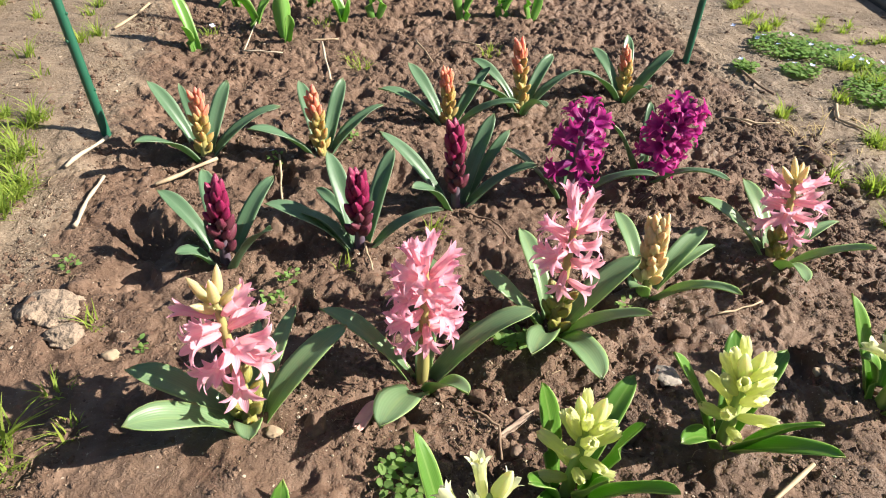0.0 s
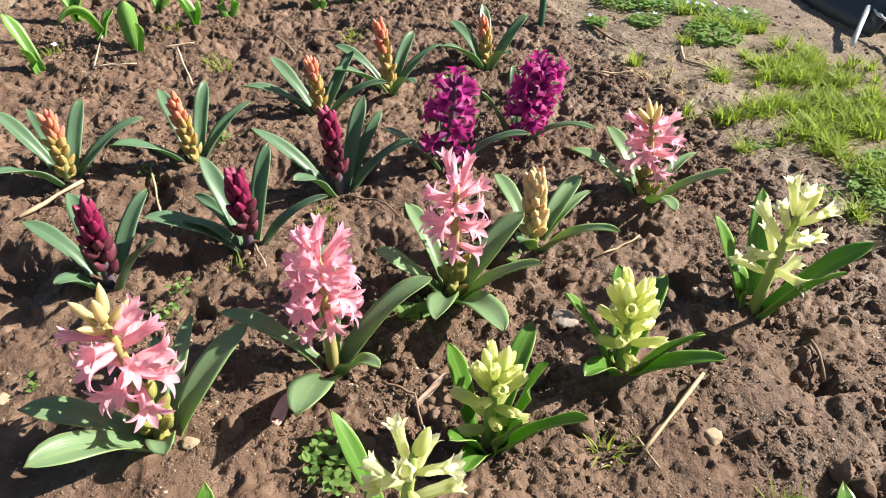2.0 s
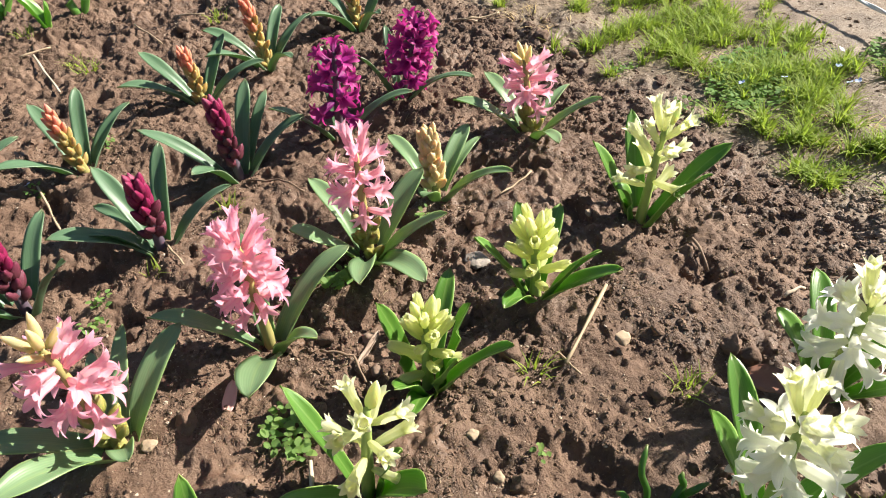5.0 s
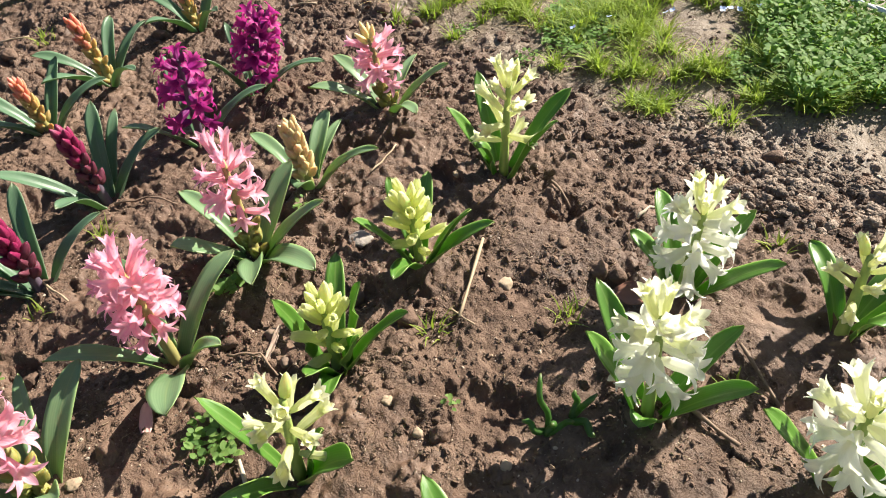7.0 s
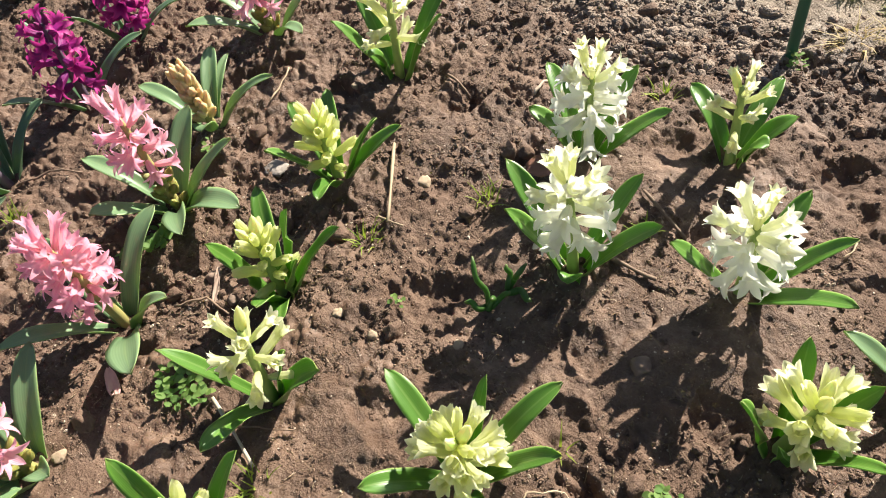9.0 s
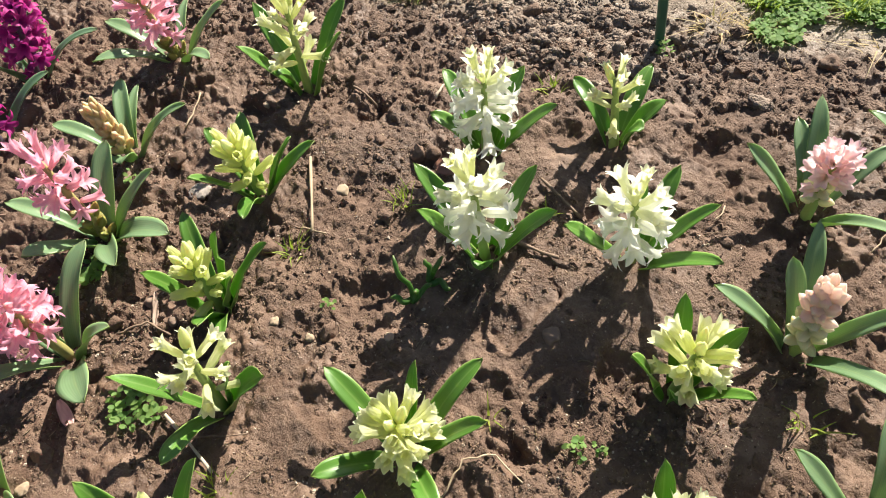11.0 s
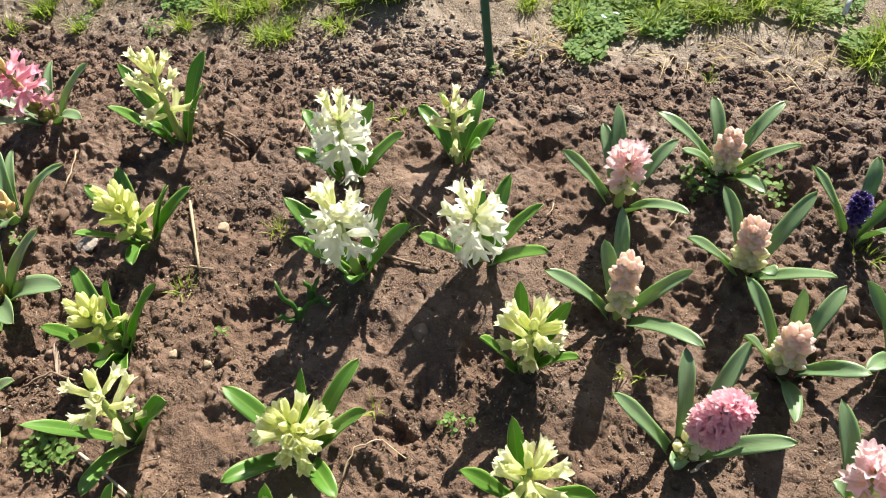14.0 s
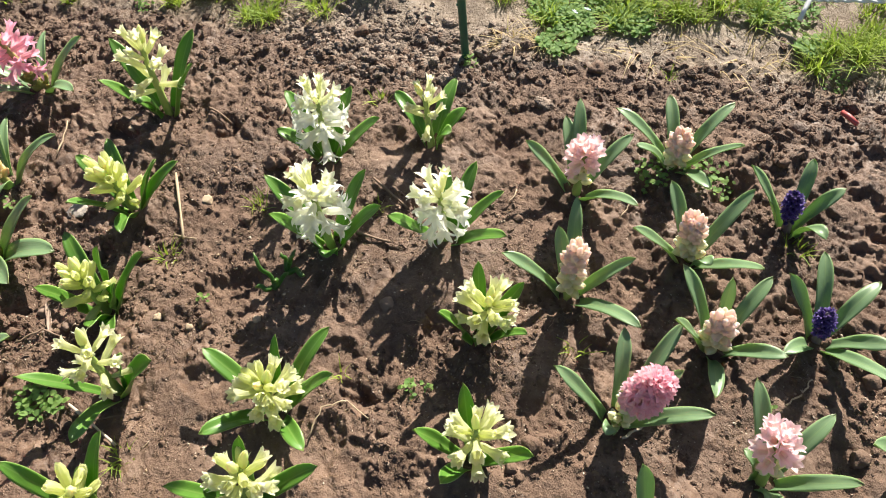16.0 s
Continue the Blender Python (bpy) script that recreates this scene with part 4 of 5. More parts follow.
def on_path(rng, n):
    y = rng.uniform(-0.55, 1.5, n)
    x = np.where(rng.random(n) < 0.65, rng.uniform(0.74, 1.3, n), rng.uniform(-0.55, -0.18, n))
    return np.stack([x - 0.07 * y, y], -1)


rocks("soil_crumbs", 26000, 0.0008, 0.0046, CRUMBS, in_bed, 3, "small brown soil crumbs scattered over the bed")
rocks("soil_crumbs", 9000, 0.0006, 0.0030, CRUMBS, all_over, 23, "fine soil crumbs strewn evenly over the bed")
rocks("soil_crumbs", 3600, 0.0012, 0.0085, CRUMBS, at_edge, 4, "crumbled soil along the edge of the bed")
rocks("soil_clods", 1300, 0.0016, 0.0075, CLODS, clod_heap, 5, "dry grey-brown soil clods heaped at the bed edge", 2, 0.85)
rocks("soil_clods", 150, 0.0050, 0.0125, CLODS, clod_heap, 15, "larger dry soil clods heaped at the bed edge", 3, 0.8)
rocks("grit", 9000, 0.0004, 0.0012, GRIT, all_over, 26, "tiny pale sand grains strewn over the bed")
rocks("grit", 6000, 0.0005, 0.0019, GRIT, in_bed, 6, "pale sand grains and grit on the soil")
rocks("soil_crumbs", 7000, 0.0009, 0.0050, CRUMBS, on_path, 17, "soil crumbs strewn over the sandy path")
rocks("grit", 2600, 0.0007, 0.0030, GRIT, on_path, 7, "pale grit on the sandy path")

STONE = plain_material("sandstone", (0.27, 0.195, 0.125), (0.46, 0.36, 0.25), 130, 0.85, 0.6, 0.002)
GREY_STONE = plain_material("grey_stone", (0.15, 0.10, 0.072), (0.26, 0.185, 0.135), 130, 0.85, 0.6, 0.002)
BARK = plain_material("weathered_bark", (0.16, 0.13, 0.11), (0.46, 0.41, 0.36), 90, 0.9, 1.0, 0.004)
DRY_CLAY = plain_material("dry_clay", (0.22, 0.16, 0.115), (0.40, 0.315, 0.235), 60, 0.95, 1.0, 0.012)


def stone(place, size, material, label, name="stone", seed=1, squash=0.65, lumps=2.2, detail=3):
    bm = bmesh.new()
    bmesh.ops.create_icosphere(bm, subdivisions=detail, radius=1.0)
    off = Vector((seed * 3.7, seed * 1.3, 0))
    rng = random.Random(seed)
    faces = [Vector((rng.gauss(0, 1), rng.gauss(0, 1), rng.gauss(0, 1))).normalized() for _ in range(7)]
    for v in bm.verts:
        n = noise.noise(v.co * lumps * 0.6 + off) * 0.45 + noise.noise(v.co * lumps * 1.7 + off) * 0.22 + noise.noise(v.co * lumps * 4.5 + off) * 0.09 + noise.noise(v.co * lumps * 9 + off) * 0.05
        v.co = v.co * (1 + n)
        for face in faces:
            over = v.co.dot(face) - 0.72
            if over > 0:
                v.co -= face * over * 0.65
        v.co.z *= squash
        v.co *= size
    me = bpy.data.meshes.new(name)
    bm.to_mesh(me)
    bm.free()
    me.shade_smooth()
    me.materials.append(material)
    ob = new(name, me)
    ob.matrix_world = pose(*place, ground_z(*place) + size * squash * 0.25, 0, 0, seed * 57)
    return tagged(ob, label, "stone")


stone((0.403, 0.316), 0.0085, STONE, "pale tan sandstone pebble lying on the soil", seed=1)
stone((0.269, 0.188), 0.0055, STONE, "small pale pebble lying on brown soil", seed=2)
stone((0.240, 0.256), 0.0050, STONE, "small oblong tan pebble in the soil", seed=3)
stone((0.242, 0.296), 0.0055, STONE, "small tan pebble beside a lime hyacinth", seed=4)
stone((0.322, 0.052), 0.0085, GREY_STONE, "round brown stone half sunk in soil", seed=5)
stone((-0.121, 0.492), 0.0070, STONE, "whitish pebble on soil near a clod", seed=6)
stone((0.212, 0.425), 0.0075, GREY_STONE, "grey angular stone beside a dry leaf", seed=7, lumps=1.2)
stone((0.204, 0.390), 0.0062, GREY_STONE, "small flat grey stone on soil", seed=8, lumps=1.2)
stone((0.241, 0.444), 0.0078, GREY_STONE, "grey flat stone among the hyacinths", seed=9, lumps=1.2)
stone((0.022, 0.408), 0.0058, STONE, "tan pebble at the foot of a pink hyacinth", seed=10)
stone((0.485, 0.470), 0.0050, STONE, "small tan pebble on open soil", seed=11)
stone((0.348, 0.470), 0.0135, BARK, "whitish grey lump of old bark on the soil", seed=12, squash=0.28, lumps=4.5)
stone((-0.188, 0.543), 0.028, DRY_CLAY, "large pale dry clay clod at the bed edge", "clay_clod", 13, 0.42, 3.2, 5)
stone((-0.160, 0.508), 0.015, DRY_CLAY, "smaller pale dry clay clod on the soil", "clay_clod", 14, 0.5, 3.0, 4)

# ---- straw, twigs and dead leaves ----
DEBRIS = crumb_material("plant_debris", (0.12, 0.07, 0.045), (0.50, 0.38, 0.24))


def debris(count, seed, place, longest, label):
    """Tiny rootlets and bits of straw strewn over the soil, as one object."""
    rng = np.random.default_rng(seed)
    xy = place(rng, count)
    verts, faces = [], []
    for x, y in xy:
        a, bend = rng.random() * 6.283, rng.normal(0, 0.5)
        length, r = 0.0035 + longest * rng.random() ** 3, 0.00022 + 0.00035 * rng.random()
        pts = []
        for k in range(4):
            s = k / 3 - 0.5
            px, py = x + length * (s * math.cos(a) - bend * s * s * math.sin(a)), y + length * (s * math.sin(a) + bend * s * s * math.cos(a))
            pts.append((px, py, ground_z(px, py) + 0.0009 + 0.0010 * rng.random()))
        v, f = tube(pts, [r * 0.7, r, r, r * 0.5], 3)
        n = len(verts)
        verts += v
        faces += [tuple(q + n for q in face) for face in f]
    ob = mesh_object("soil_debris", verts, faces, DEBRIS)
    tagged(ob, label, "debris", kind="stuff")


debris(3200, 12, in_bed, 0.011, "tiny brown rootlets and straw bits on the soil")
debris(1100, 13, on_path, 0.030, "dry straw bits and rootlets on the sandy path")
STRAW = plain_material("dry_straw", (0.24, 0.17, 0.10), (0.58, 0.46, 0.31), 70, 0.7)
TWIG = plain_material("brown_twig", (0.14, 0.09, 0.06), (0.30, 0.21, 0.14), 90, 0.8)
PALE_STICK = plain_material("pale_stick", (0.34, 0.27, 0.19), (0.58, 0.49, 0.38), 160, 0.8)


def stalk(points, thick, material, label, name="straw", lift=0.003):
    """A thin stalk that lies over the soil along points."""
    pts = [Vector((*p, 0)) for p in points]
    fine = []
    for a, b in zip(pts, pts[1:]):
        for k in range(5):
            fine.append(a.lerp(b, k / 5))
    fine.append(pts[-1])
    out = []
    for i, p in enumerate(fine):
        w = 0.0010 * math.sin(i * 1.7 + p.x * 90)
        near = max(ground_z(p.x + dx, p.y + dy) for dx in (-0.004, 0.004) for dy in (-0.004, 0.004))
        out.append([p.x + w * 0.4, p.y + w, near + lift])
    for _ in range(2):
        z = [q[2] for q in out]
        for i in range(1, len(out) - 1):
            out[i][2] = max(z[i] - 0.001, (z[i - 1] + 2 * z[i] + z[i + 1]) / 4)
    n = len(out)
    v, f = tube(out, [thick * 0.8 * (0.75 + 0.4 * math.sin(2.2 * i + n) ** 2) * (1 - 0.25 * i / n) for i in range(n)], 7)
    me = bpy.data.meshes.new(name)
    me.from_pydata([tuple(q) for q in v], [], f)
    me.shade_smooth()
    me.materials.append(material)
    return tagged(new(name, me), label, "stalk", "dry stalks on the soil")


stalk([(0.427, 0.369), (0.341, 0.313)], 0.0024, STRAW, "long pale dry straw lying on the soil")
stalk([(0.343, 0.331), (0.344, 0.297)], 0.0013, STRAW, "thin short straw across a longer one")
stalk([(0.538, 0.378), (0.528, 0.343)], 0.0021, TWIG, "short brown twig stub in open soil", "twig")
stalk([(0.480, 0.123), (0.454, 0.072)], 0.0022, TWIG, "brown twig between two white hyacinths", "twig")
stalk([(0.404, 0.125), (0.399, 0.074)], 0.0027, TWIG, "thick split brown stalk on soil", "twig")
stalk([(0.555, 0.279), (0.585, 0.281)], 0.0022, PALE_STICK, "short pale stick beside a white hyacinth", "stick")
stalk([(-0.254, 0.778), (-0.232, 0.857)], 0.0032, PALE_STICK, "pale stick at the foot of a stake", "stick")
stalk([(-0.209, 0.671), (-0.213, 0.718), (-0.206, 0.761)], 0.0030, PALE_STICK, "bent pale stick at the bed edge", "stick")
stalk([(-0.148, 0.749), (-0.091, 0.801)], 0.0032, STRAW, "flat dry stalk between young hyacinths")
stalk([(-0.116, 1.155), (-0.107, 1.246)], 0.0018, PALE_STICK, "pale straw beside a tulip")
stalk([(-0.116, 1.155), (-0.055, 1.154)], 0.0018, PALE_STICK, "pale straw lying beside tulip shoots")
stalk([(-0.014, 1.195), (0.031, 1.207)], 0.0020, STRAW, "dry straw lying across another one")
stalk([(0.004, 1.192), (0.025, 1.067)], 0.0026, PALE_STICK, "pale dry stalk on lumpy soil", "stick")
stalk([(0.158, 1.242), (0.181, 1.124)], 0.0020, STRAW, "thin straw leaning over lumpy soil")
stalk([(-0.023, 0.832), (-0.011, 0.742)], 0.0020, STRAW, "thin brown straw behind a maroon hyacinth")
stalk([(0.221, 1.232), (0.266, 1.205)], 0.0018, STRAW, "short straw behind peach hyacinths")
stalk([(0.416, 0.536), (0.470, 0.556)], 0.0014, STRAW, "thin straw on soil beside a hyacinth")
stalk([(0.084, 0.637), (0.093, 0.596)], 0.0016, STRAW, "short straw at a maroon hyacinth's foot")
stalk([(0.189, 0.718), (0.221, 0.691), (0.237, 0.655)], 0.0017, TWIG, "crooked thin root lying on soil", "root")
stalk([(0.125, 0.335), (0.101, 0.266)], 0.0022, PALE_STICK, "pale straw under a cream hyacinth")
stalk([(0.117, 0.304), (0.140, 0.258)], 0.0009, TWIG, "hair-thin brown root on smooth soil", "root")
stalk([(0.160, 0.081), (0.192, 0.077), (0.207, 0.056), (0.194, 0.028)], 0.0011, STRAW, "curved dry grass stem on the soil")
stalk([(0.243, -0.218), (0.261, -0.236)], 0.0020, PALE_STICK, "short pale stick under a pink hyacinth", "stick")
stalk([(0.804, -0.025), (0.811, -0.055), (0.816, -0.103)], 0.0030, TWIG, "crooked brown twig beside the grass", "twig")
stalk([(0.698, 1.146), (0.711, 1.046)], 0.0030, TWIG, "dry brown stalk on the sandy path", "twig")
stalk([(0.598, 0.970), (0.626, 0.936)], 0.0022, STRAW, "dry straw at the bed edge")
stalk([(0.795, 1.011), (0.770, 0.960), (0.808, 0.911)], 0.0032, STRAW, "long flattened straw on the path")
stalk([(0.616, 0.953), (0.673, 0.947)], 0.0022, STRAW, "dry straw lying across the bed edge")
stalk([(0.170, 0.430), (0.192, 0.410), (0.191, 0.384)], 0.0017, TWIG, "thin crooked brown twig on soil", "twig")
stalk([(-0.336, 1.233), (-0.303, 1.331)], 0.0030, STRAW, "dry straw on the path's edge")
stalk([(0.494, -0.175), (0.529, -0.187)], 0.0008, STRAW, "hair-thin straw between pink hyacinths")
stalk([(0.508, -0.051), (0.486, -0.046)], 0.0010, STRAW, "thin straw beside a white hyacinth")
stalk([(0.317, -0.365), (0.334, -0.381), (0.350, -0.387)], 0.0012, STRAW, "tangled dry rootlet on the soil", "root")


def dead_leaf(place, length, width, yaw, dark, light, label, name="dead_leaf", lift=0.004, curl=0.5):
    m = plain_material(name + "_skin", dark, light, 90, 0.65)
    rows, cols = 11, 6
    v, f = [], []
    for side in (0, 1):
        for i in range(rows):
            s = i / (rows - 1)
            w = width * 0.5 * math.sin(math.pi * (0.06 + 0.9 * s)) ** 0.7
            for k in range(cols):
                u = 2 * k / (cols - 1) - 1
                z = curl * width * (0.35 * u * u + 0.25 * (s - 0.5) ** 2) + 0.0012 * math.sin(11 * s + 5 * u)
                v.append((length * (s - 0.5), u * w, z + side * 0.0006))
    n = rows * cols
    for i in range(rows - 1):
        for k in range(cols - 1):
            a = i * cols + k
            f.append((a + cols, a + cols + 1, a + 1, a))
            f.append((n + a, n + a + 1, n + a + cols + 1, n + a + cols))
    rim = list(range(cols)) + [i * cols + cols - 1 for i in range(1, rows)] + [(rows - 1) * cols + k for k in range(cols - 2, -1, -1)] + [i * cols for i in range(rows - 2, 0, -1)]
    for a, b in zip(rim, rim[1:] + rim[:1]):
        f.append((a, b, n + b, n + a))
    ob = mesh_object(name, v, f, m)
    ob.matrix_world = pose(*place, ground_z(*place) + lift, 8, -10, yaw)
    return tagged(ob, label, "leaf")


dead_leaf((0.466, 0.214), 0.040, 0.026, -62, (0.19, 0.080, 0.052), (0.32, 0.155, 0.10), "reddish brown dead leaf beside a white hyacinth", lift=0.010)
dead_leaf((0.088, 0.424), 0.032, 0.011, 60, (0.62, 0.34, 0.30), (0.78, 0.48, 0.44), "fallen withered pink petal on the soil", "fallen_petal")
dead_leaf((0.205, 0.412), 0.042, 0.006, 35, (0.26, 0.18, 0.13), (0.42, 0.31, 0.24), "narrow curled brown leaf on the soil")

# ---- green-coated garden stakes ----
COAT = plain_material("green_plastic_coat", (0.010, 0.075, 0.045), (0.020, 0.115, 0.065), 40, 0.38, 0.2)


def stake(place, tip, label):
    base = Vector((*place, ground_z(*place) - 0.03))
    ob = thing("garden_stake", base, label, "stake", "green stakes round the bed")
    top = Vector(tip)
    n = 40
    pts = [top * (i / n) for i in range(n + 1)]
    v, f = tube(pts, [0.0056] * (n + 1), 12)
    rod = mesh_object("rod", v, f, COAT, ob)
    d = top.normalized()
    for i in range(3, int(top.length / 0.03)):
        a = i * 2.1
        bm = bmesh.new()
        bmesh.ops.create_uvsphere(bm, u_segments=8, v_segments=5, radius=0.0021)
        me = bpy.data.meshes.new("knob")
        bm.to_mesh(me)
        bm.free()
        me.shade_smooth()
        me.materials.append(COAT)
        k = new("knob", me)
        k.parent = rod
        k.location = d * (i * 0.03) + Vector((math.cos(a), math.sin(a), 0)) * 0.0055
    return ob


stake((-0.234, 0.869), (-0.095, 0.03, 0.72), "green plastic-coated stake leaning at the bed corner")
stake((0.617, 1.180), (0.010, 0.02, 0.72), "green plastic-coated stake at the bed's far corner")
stake((0.715, 0.070), (0.0, 0.03, 0.72), "green plastic-coated stake at the grass edge")

# ---- tulip shoots ----
TULIP = leaf_material("tulip_leaf", (0.13, 0.29, 0.06), (0.20, 0.39, 0.08), (0.34, 0.44, 0.16))


def tulip(place, leaves, label):
    z0 = ground_z(*place) - 0.004
    plant = thing("tulip_shoot", (*place, z0), label, "tulip", "tulip shoots behind the hyacinths")
    for dx, dy, dz, w, arch, tw in leaves:
        leaf(plant, (0, 0, -0.006), (dx, dy, dz), w, arch, TULIP, 0.85, tw)
    return plant


tulip((-0.193, 1.172), [(-0.035, 0.03, 0.085, 0.030, 0.05, 0.3), (-0.015, -0.01, 0.045, 0.022, 0.1, 0)], "young tulip shoot with two twisted green leaves")
tulip((-0.107, 1.246), [(-0.055, -0.02, 0.035, 0.032, 0.42, 0.2), (0.02, 0.02, 0.04, 0.02, 0.1, 0)], "young tulip shoot with one bent-over broad leaf")
tulip((-0.055, 1.199), [(-0.006, 0.02, 0.075, 0.036, 0.02, 0), (0.008, -0.012, 0.05, 0.022, 0.05, 0.3)], "upright folded tulip shoot with pointed tip")
tulip((0.032, 1.289), [(-0.035, 0.02, 0.065, 0.034, 0.1, 0.3), (0.012, 0.0, 0.045, 0.02, 0.05, 0)], "young tulip shoot with leaning green leaf")
tulip((0.090, 1.356), [(-0.02, 0.01, 0.06, 0.030, 0.05, 0.1), (0.02, 0.01, 0.06, 0.026, 0.1, 0)], "young tulip shoot in lumpy soil")
tulip((0.254, 1.376), [(-0.012, 0.01, 0.065, 0.030, 0.04, 0), (0.02, 0.01, 0.05, 0.022, 0.1, 0)], "short upright tulip shoot in the soil")
tulip((0.330, 1.386), [(0.025, 0.01, 0.055, 0.028, 0.12, 0.2), (-0.02, 0.012, 0.06, 0.028, 0.1, 0)], "small tulip shoot with two spread leaves")
tulip((0.383, 1.376), [(0.012, 0.012, 0.06, 0.026, 0.04, 0), (-0.014, 0.0, 0.045, 0.022, 0.1, 0)], "small pointed tulip shoot in the soil")
tulip((-0.16, 1.36), [(-0.03, 0.02, 0.07, 0.030, 0.1, 0), (0.02, 0.02, 0.06, 0.024, 0.1, 0)], "tulip shoot at the back of the bed")
tulip((-0.03, 1.42), [(-0.02, 0.02, 0.07, 0.030, 0.05, 0), (0.03, 0.0, 0.05, 0.024, 0.1, 0)], "tulip shoot in the back row of bed")

# ---- grape hyacinth seedling with fleshy leaves ----
FLESH = leaf_material("fleshy_leaf", (0.05, 0.12, 0.025), (0.085, 0.19, 0.035), (0.07, 0.17, 0.05))


def fleshy_shoot(place, shoots, label):
    z0 = ground_z(*place) - 0.004
    plant = thing("bulb_seedling", (*place, z0), label, "seedling")
    for dx, dy, dz, r in shoots:
        n = 9
        pts = [Vector((dx, dy, 0)) * (i / n) ** 1.5 + Vector((0.003 * math.sin(dx * 900 + i), 0, dz * (i / n))) for i in range(n + 1)]
        v, f = tube(pts, [0.8 * r * (0.8 + 0.3 * math.sin(3.0 * i / n)) * (1 if i < n else 0.45) for i in range(n + 1)], 8)
        mesh_object("leaf", v, f, FLESH, plant, dict(along=[j // 8 / n for j in range(len(v))], across=[0.0] * len(v)))
    return plant


fleshy_shoot((0.315, 0.186), [(0.012, 0.022, 0.048, 0.0028), (-0.014, 0.016, 0.018, 0.0034), (0.016, -0.014, 0.022, 0.003), (0.002, -0.004, 0.022, 0.0034)], "dark green fleshy seedling with thick round leaves")
fleshy_shoot((0.338, 0.180), [(0.010, 0.006, 0.026, 0.003), (0.012, -0.010, 0.030, 0.003), (-0.004, -0.026, 0.012, 0.0038)], "small dark green fleshy seedling in soil")

# ---- grass, weeds and speedwell ----
GRASS = leaf_material("grass_blade", (0.125, 0.195, 0.040), (0.250, 0.355, 0.070), (0.30, 0.42, 0.10), True)
WEED = leaf_material("weed_leaf", (0.105, 0.205, 0.060), (0.175, 0.310, 0.095), (0.20, 0.32, 0.11), True)
DRYGRASS = leaf_material("dry_grass_blade", (0.36, 0.28, 0.15), (0.52, 0.43, 0.25), (0.5, 0.42, 0.26), True)


def blades(name, spots, per, tall, material, seed, label, category="grass", kind="", lean=0.6, wide=0.0012, clump=0.0):
    """Grass blades as bent strips. spots: (x, y, radius, share of the blades)."""
    rng = random.Random(seed)
    v, f, al, ac = [], [], [], []
    for x, y, r, share in spots:
        n = max(3, int(per * share))
        tufts = [(rng.uniform(0, 6.283), r * math.sqrt(rng.random()), rng.uniform(0.5, 1.25)) for _ in range(max(2, n // 30))]
        for _ in range(n):
            a, d, grow = rng.uniform(0, 6.283), r * math.sqrt(rng.random()), 1.0
            px, py = x + d * math.cos(a), y + d * math.sin(a)
            if clump:
                ta, td, grow = rng.choice(tufts)
                d = clump * abs(rng.gauss(0, 0.6))
                px, py = x + td * math.cos(ta) + d * math.cos(a), y + td * math.sin(ta) + d * math.sin(a)
            z = ground_z(px, py) - 0.002
            h = tall * grow * rng.uniform(0.45, 1.15)
            az = rng.gauss(a, 0.9)
            out = Vector((math.cos(az), math.sin(az), 0))
            side = Vector((-math.sin(az), math.cos(az), 0)) * wide * rng.uniform(0.6, 1.2)
            bend = lean * rng.uniform(0.3, 1.3)
            n0 = len(v)
            for i in range(5):
                s = i / 4
                p = Vector((px, py, z)) + out * (h * bend * s * s) + Vector((0, 0, h * (s - 0.28 * bend * s * s)))
                w = 1 - 0.88 * s ** 1.6
                v += [p - side * w, p + side * w]
                al += [s, s]
                ac += [-0.8, 0.8]
            f += [(n0 + 2 * i, n0 + 2 * i + 1, n0 + 2 * i + 3, n0 + 2 * i + 2) for i in range(4)]
    ob = mesh_object(name, v, f, material, None, dict(along=al, across=ac))
    return tagged(ob, label, category, "", kind)


def rosettes(name, spots, per, size, material, seed, label, kind="", category="weed", flat=0.5, rise=0.012):
    """Low weeds of many small oval leaves."""
    rng = random.Random(seed)
    v, f, al, ac = [], [], [], []
    for x, y, r, share in spots:
        for _ in range(max(4, int(per * share))):
            a, d = rng.uniform(0, 6.283), r * math.sqrt(rng.random())
            px, py = x + d * math.cos(a), y + d * math.sin(a)
            p = Vector((px, py, ground_z(px, py) + rng.uniform(0.002, rise)))
            az, tilt = rng.uniform(0, 6.283), rng.uniform(-0.1, 0.9) * flat
            t = Vector((math.cos(az) * math.cos(tilt), math.sin(az) * math.cos(tilt), math.sin(tilt)))
            sd = Vector((-math.sin(az), math.cos(az), rng.uniform(-0.4, 0.4)))
            L = size * rng.uniform(0.6, 1.2)
            n0 = len(v)
            up = t.cross(sd)
            for i in range(5):
                s = i / 4
                w = L * 0.36 * math.sin(math.pi * (0.08 + 0.87 * s)) ** 0.8
                c = p + t * (L * s) - up * (0.18 * L * s * s)
                for u in (-1, 0, 1):
                    v.append(c + sd * (u * w) + up * (0.12 * w * abs(u)))
                    al.append(s * 0.9)
                    ac.append(u * 0.8)
            for i in range(4):
                for k in range(2):
                    q = n0 + 3 * i + k
                    f.append((q, q + 1, q + 4, q + 3))
    ob = mesh_object(name, v, f, material, None, dict(along=al, across=ac))
    return tagged(ob, label, category, "", kind)


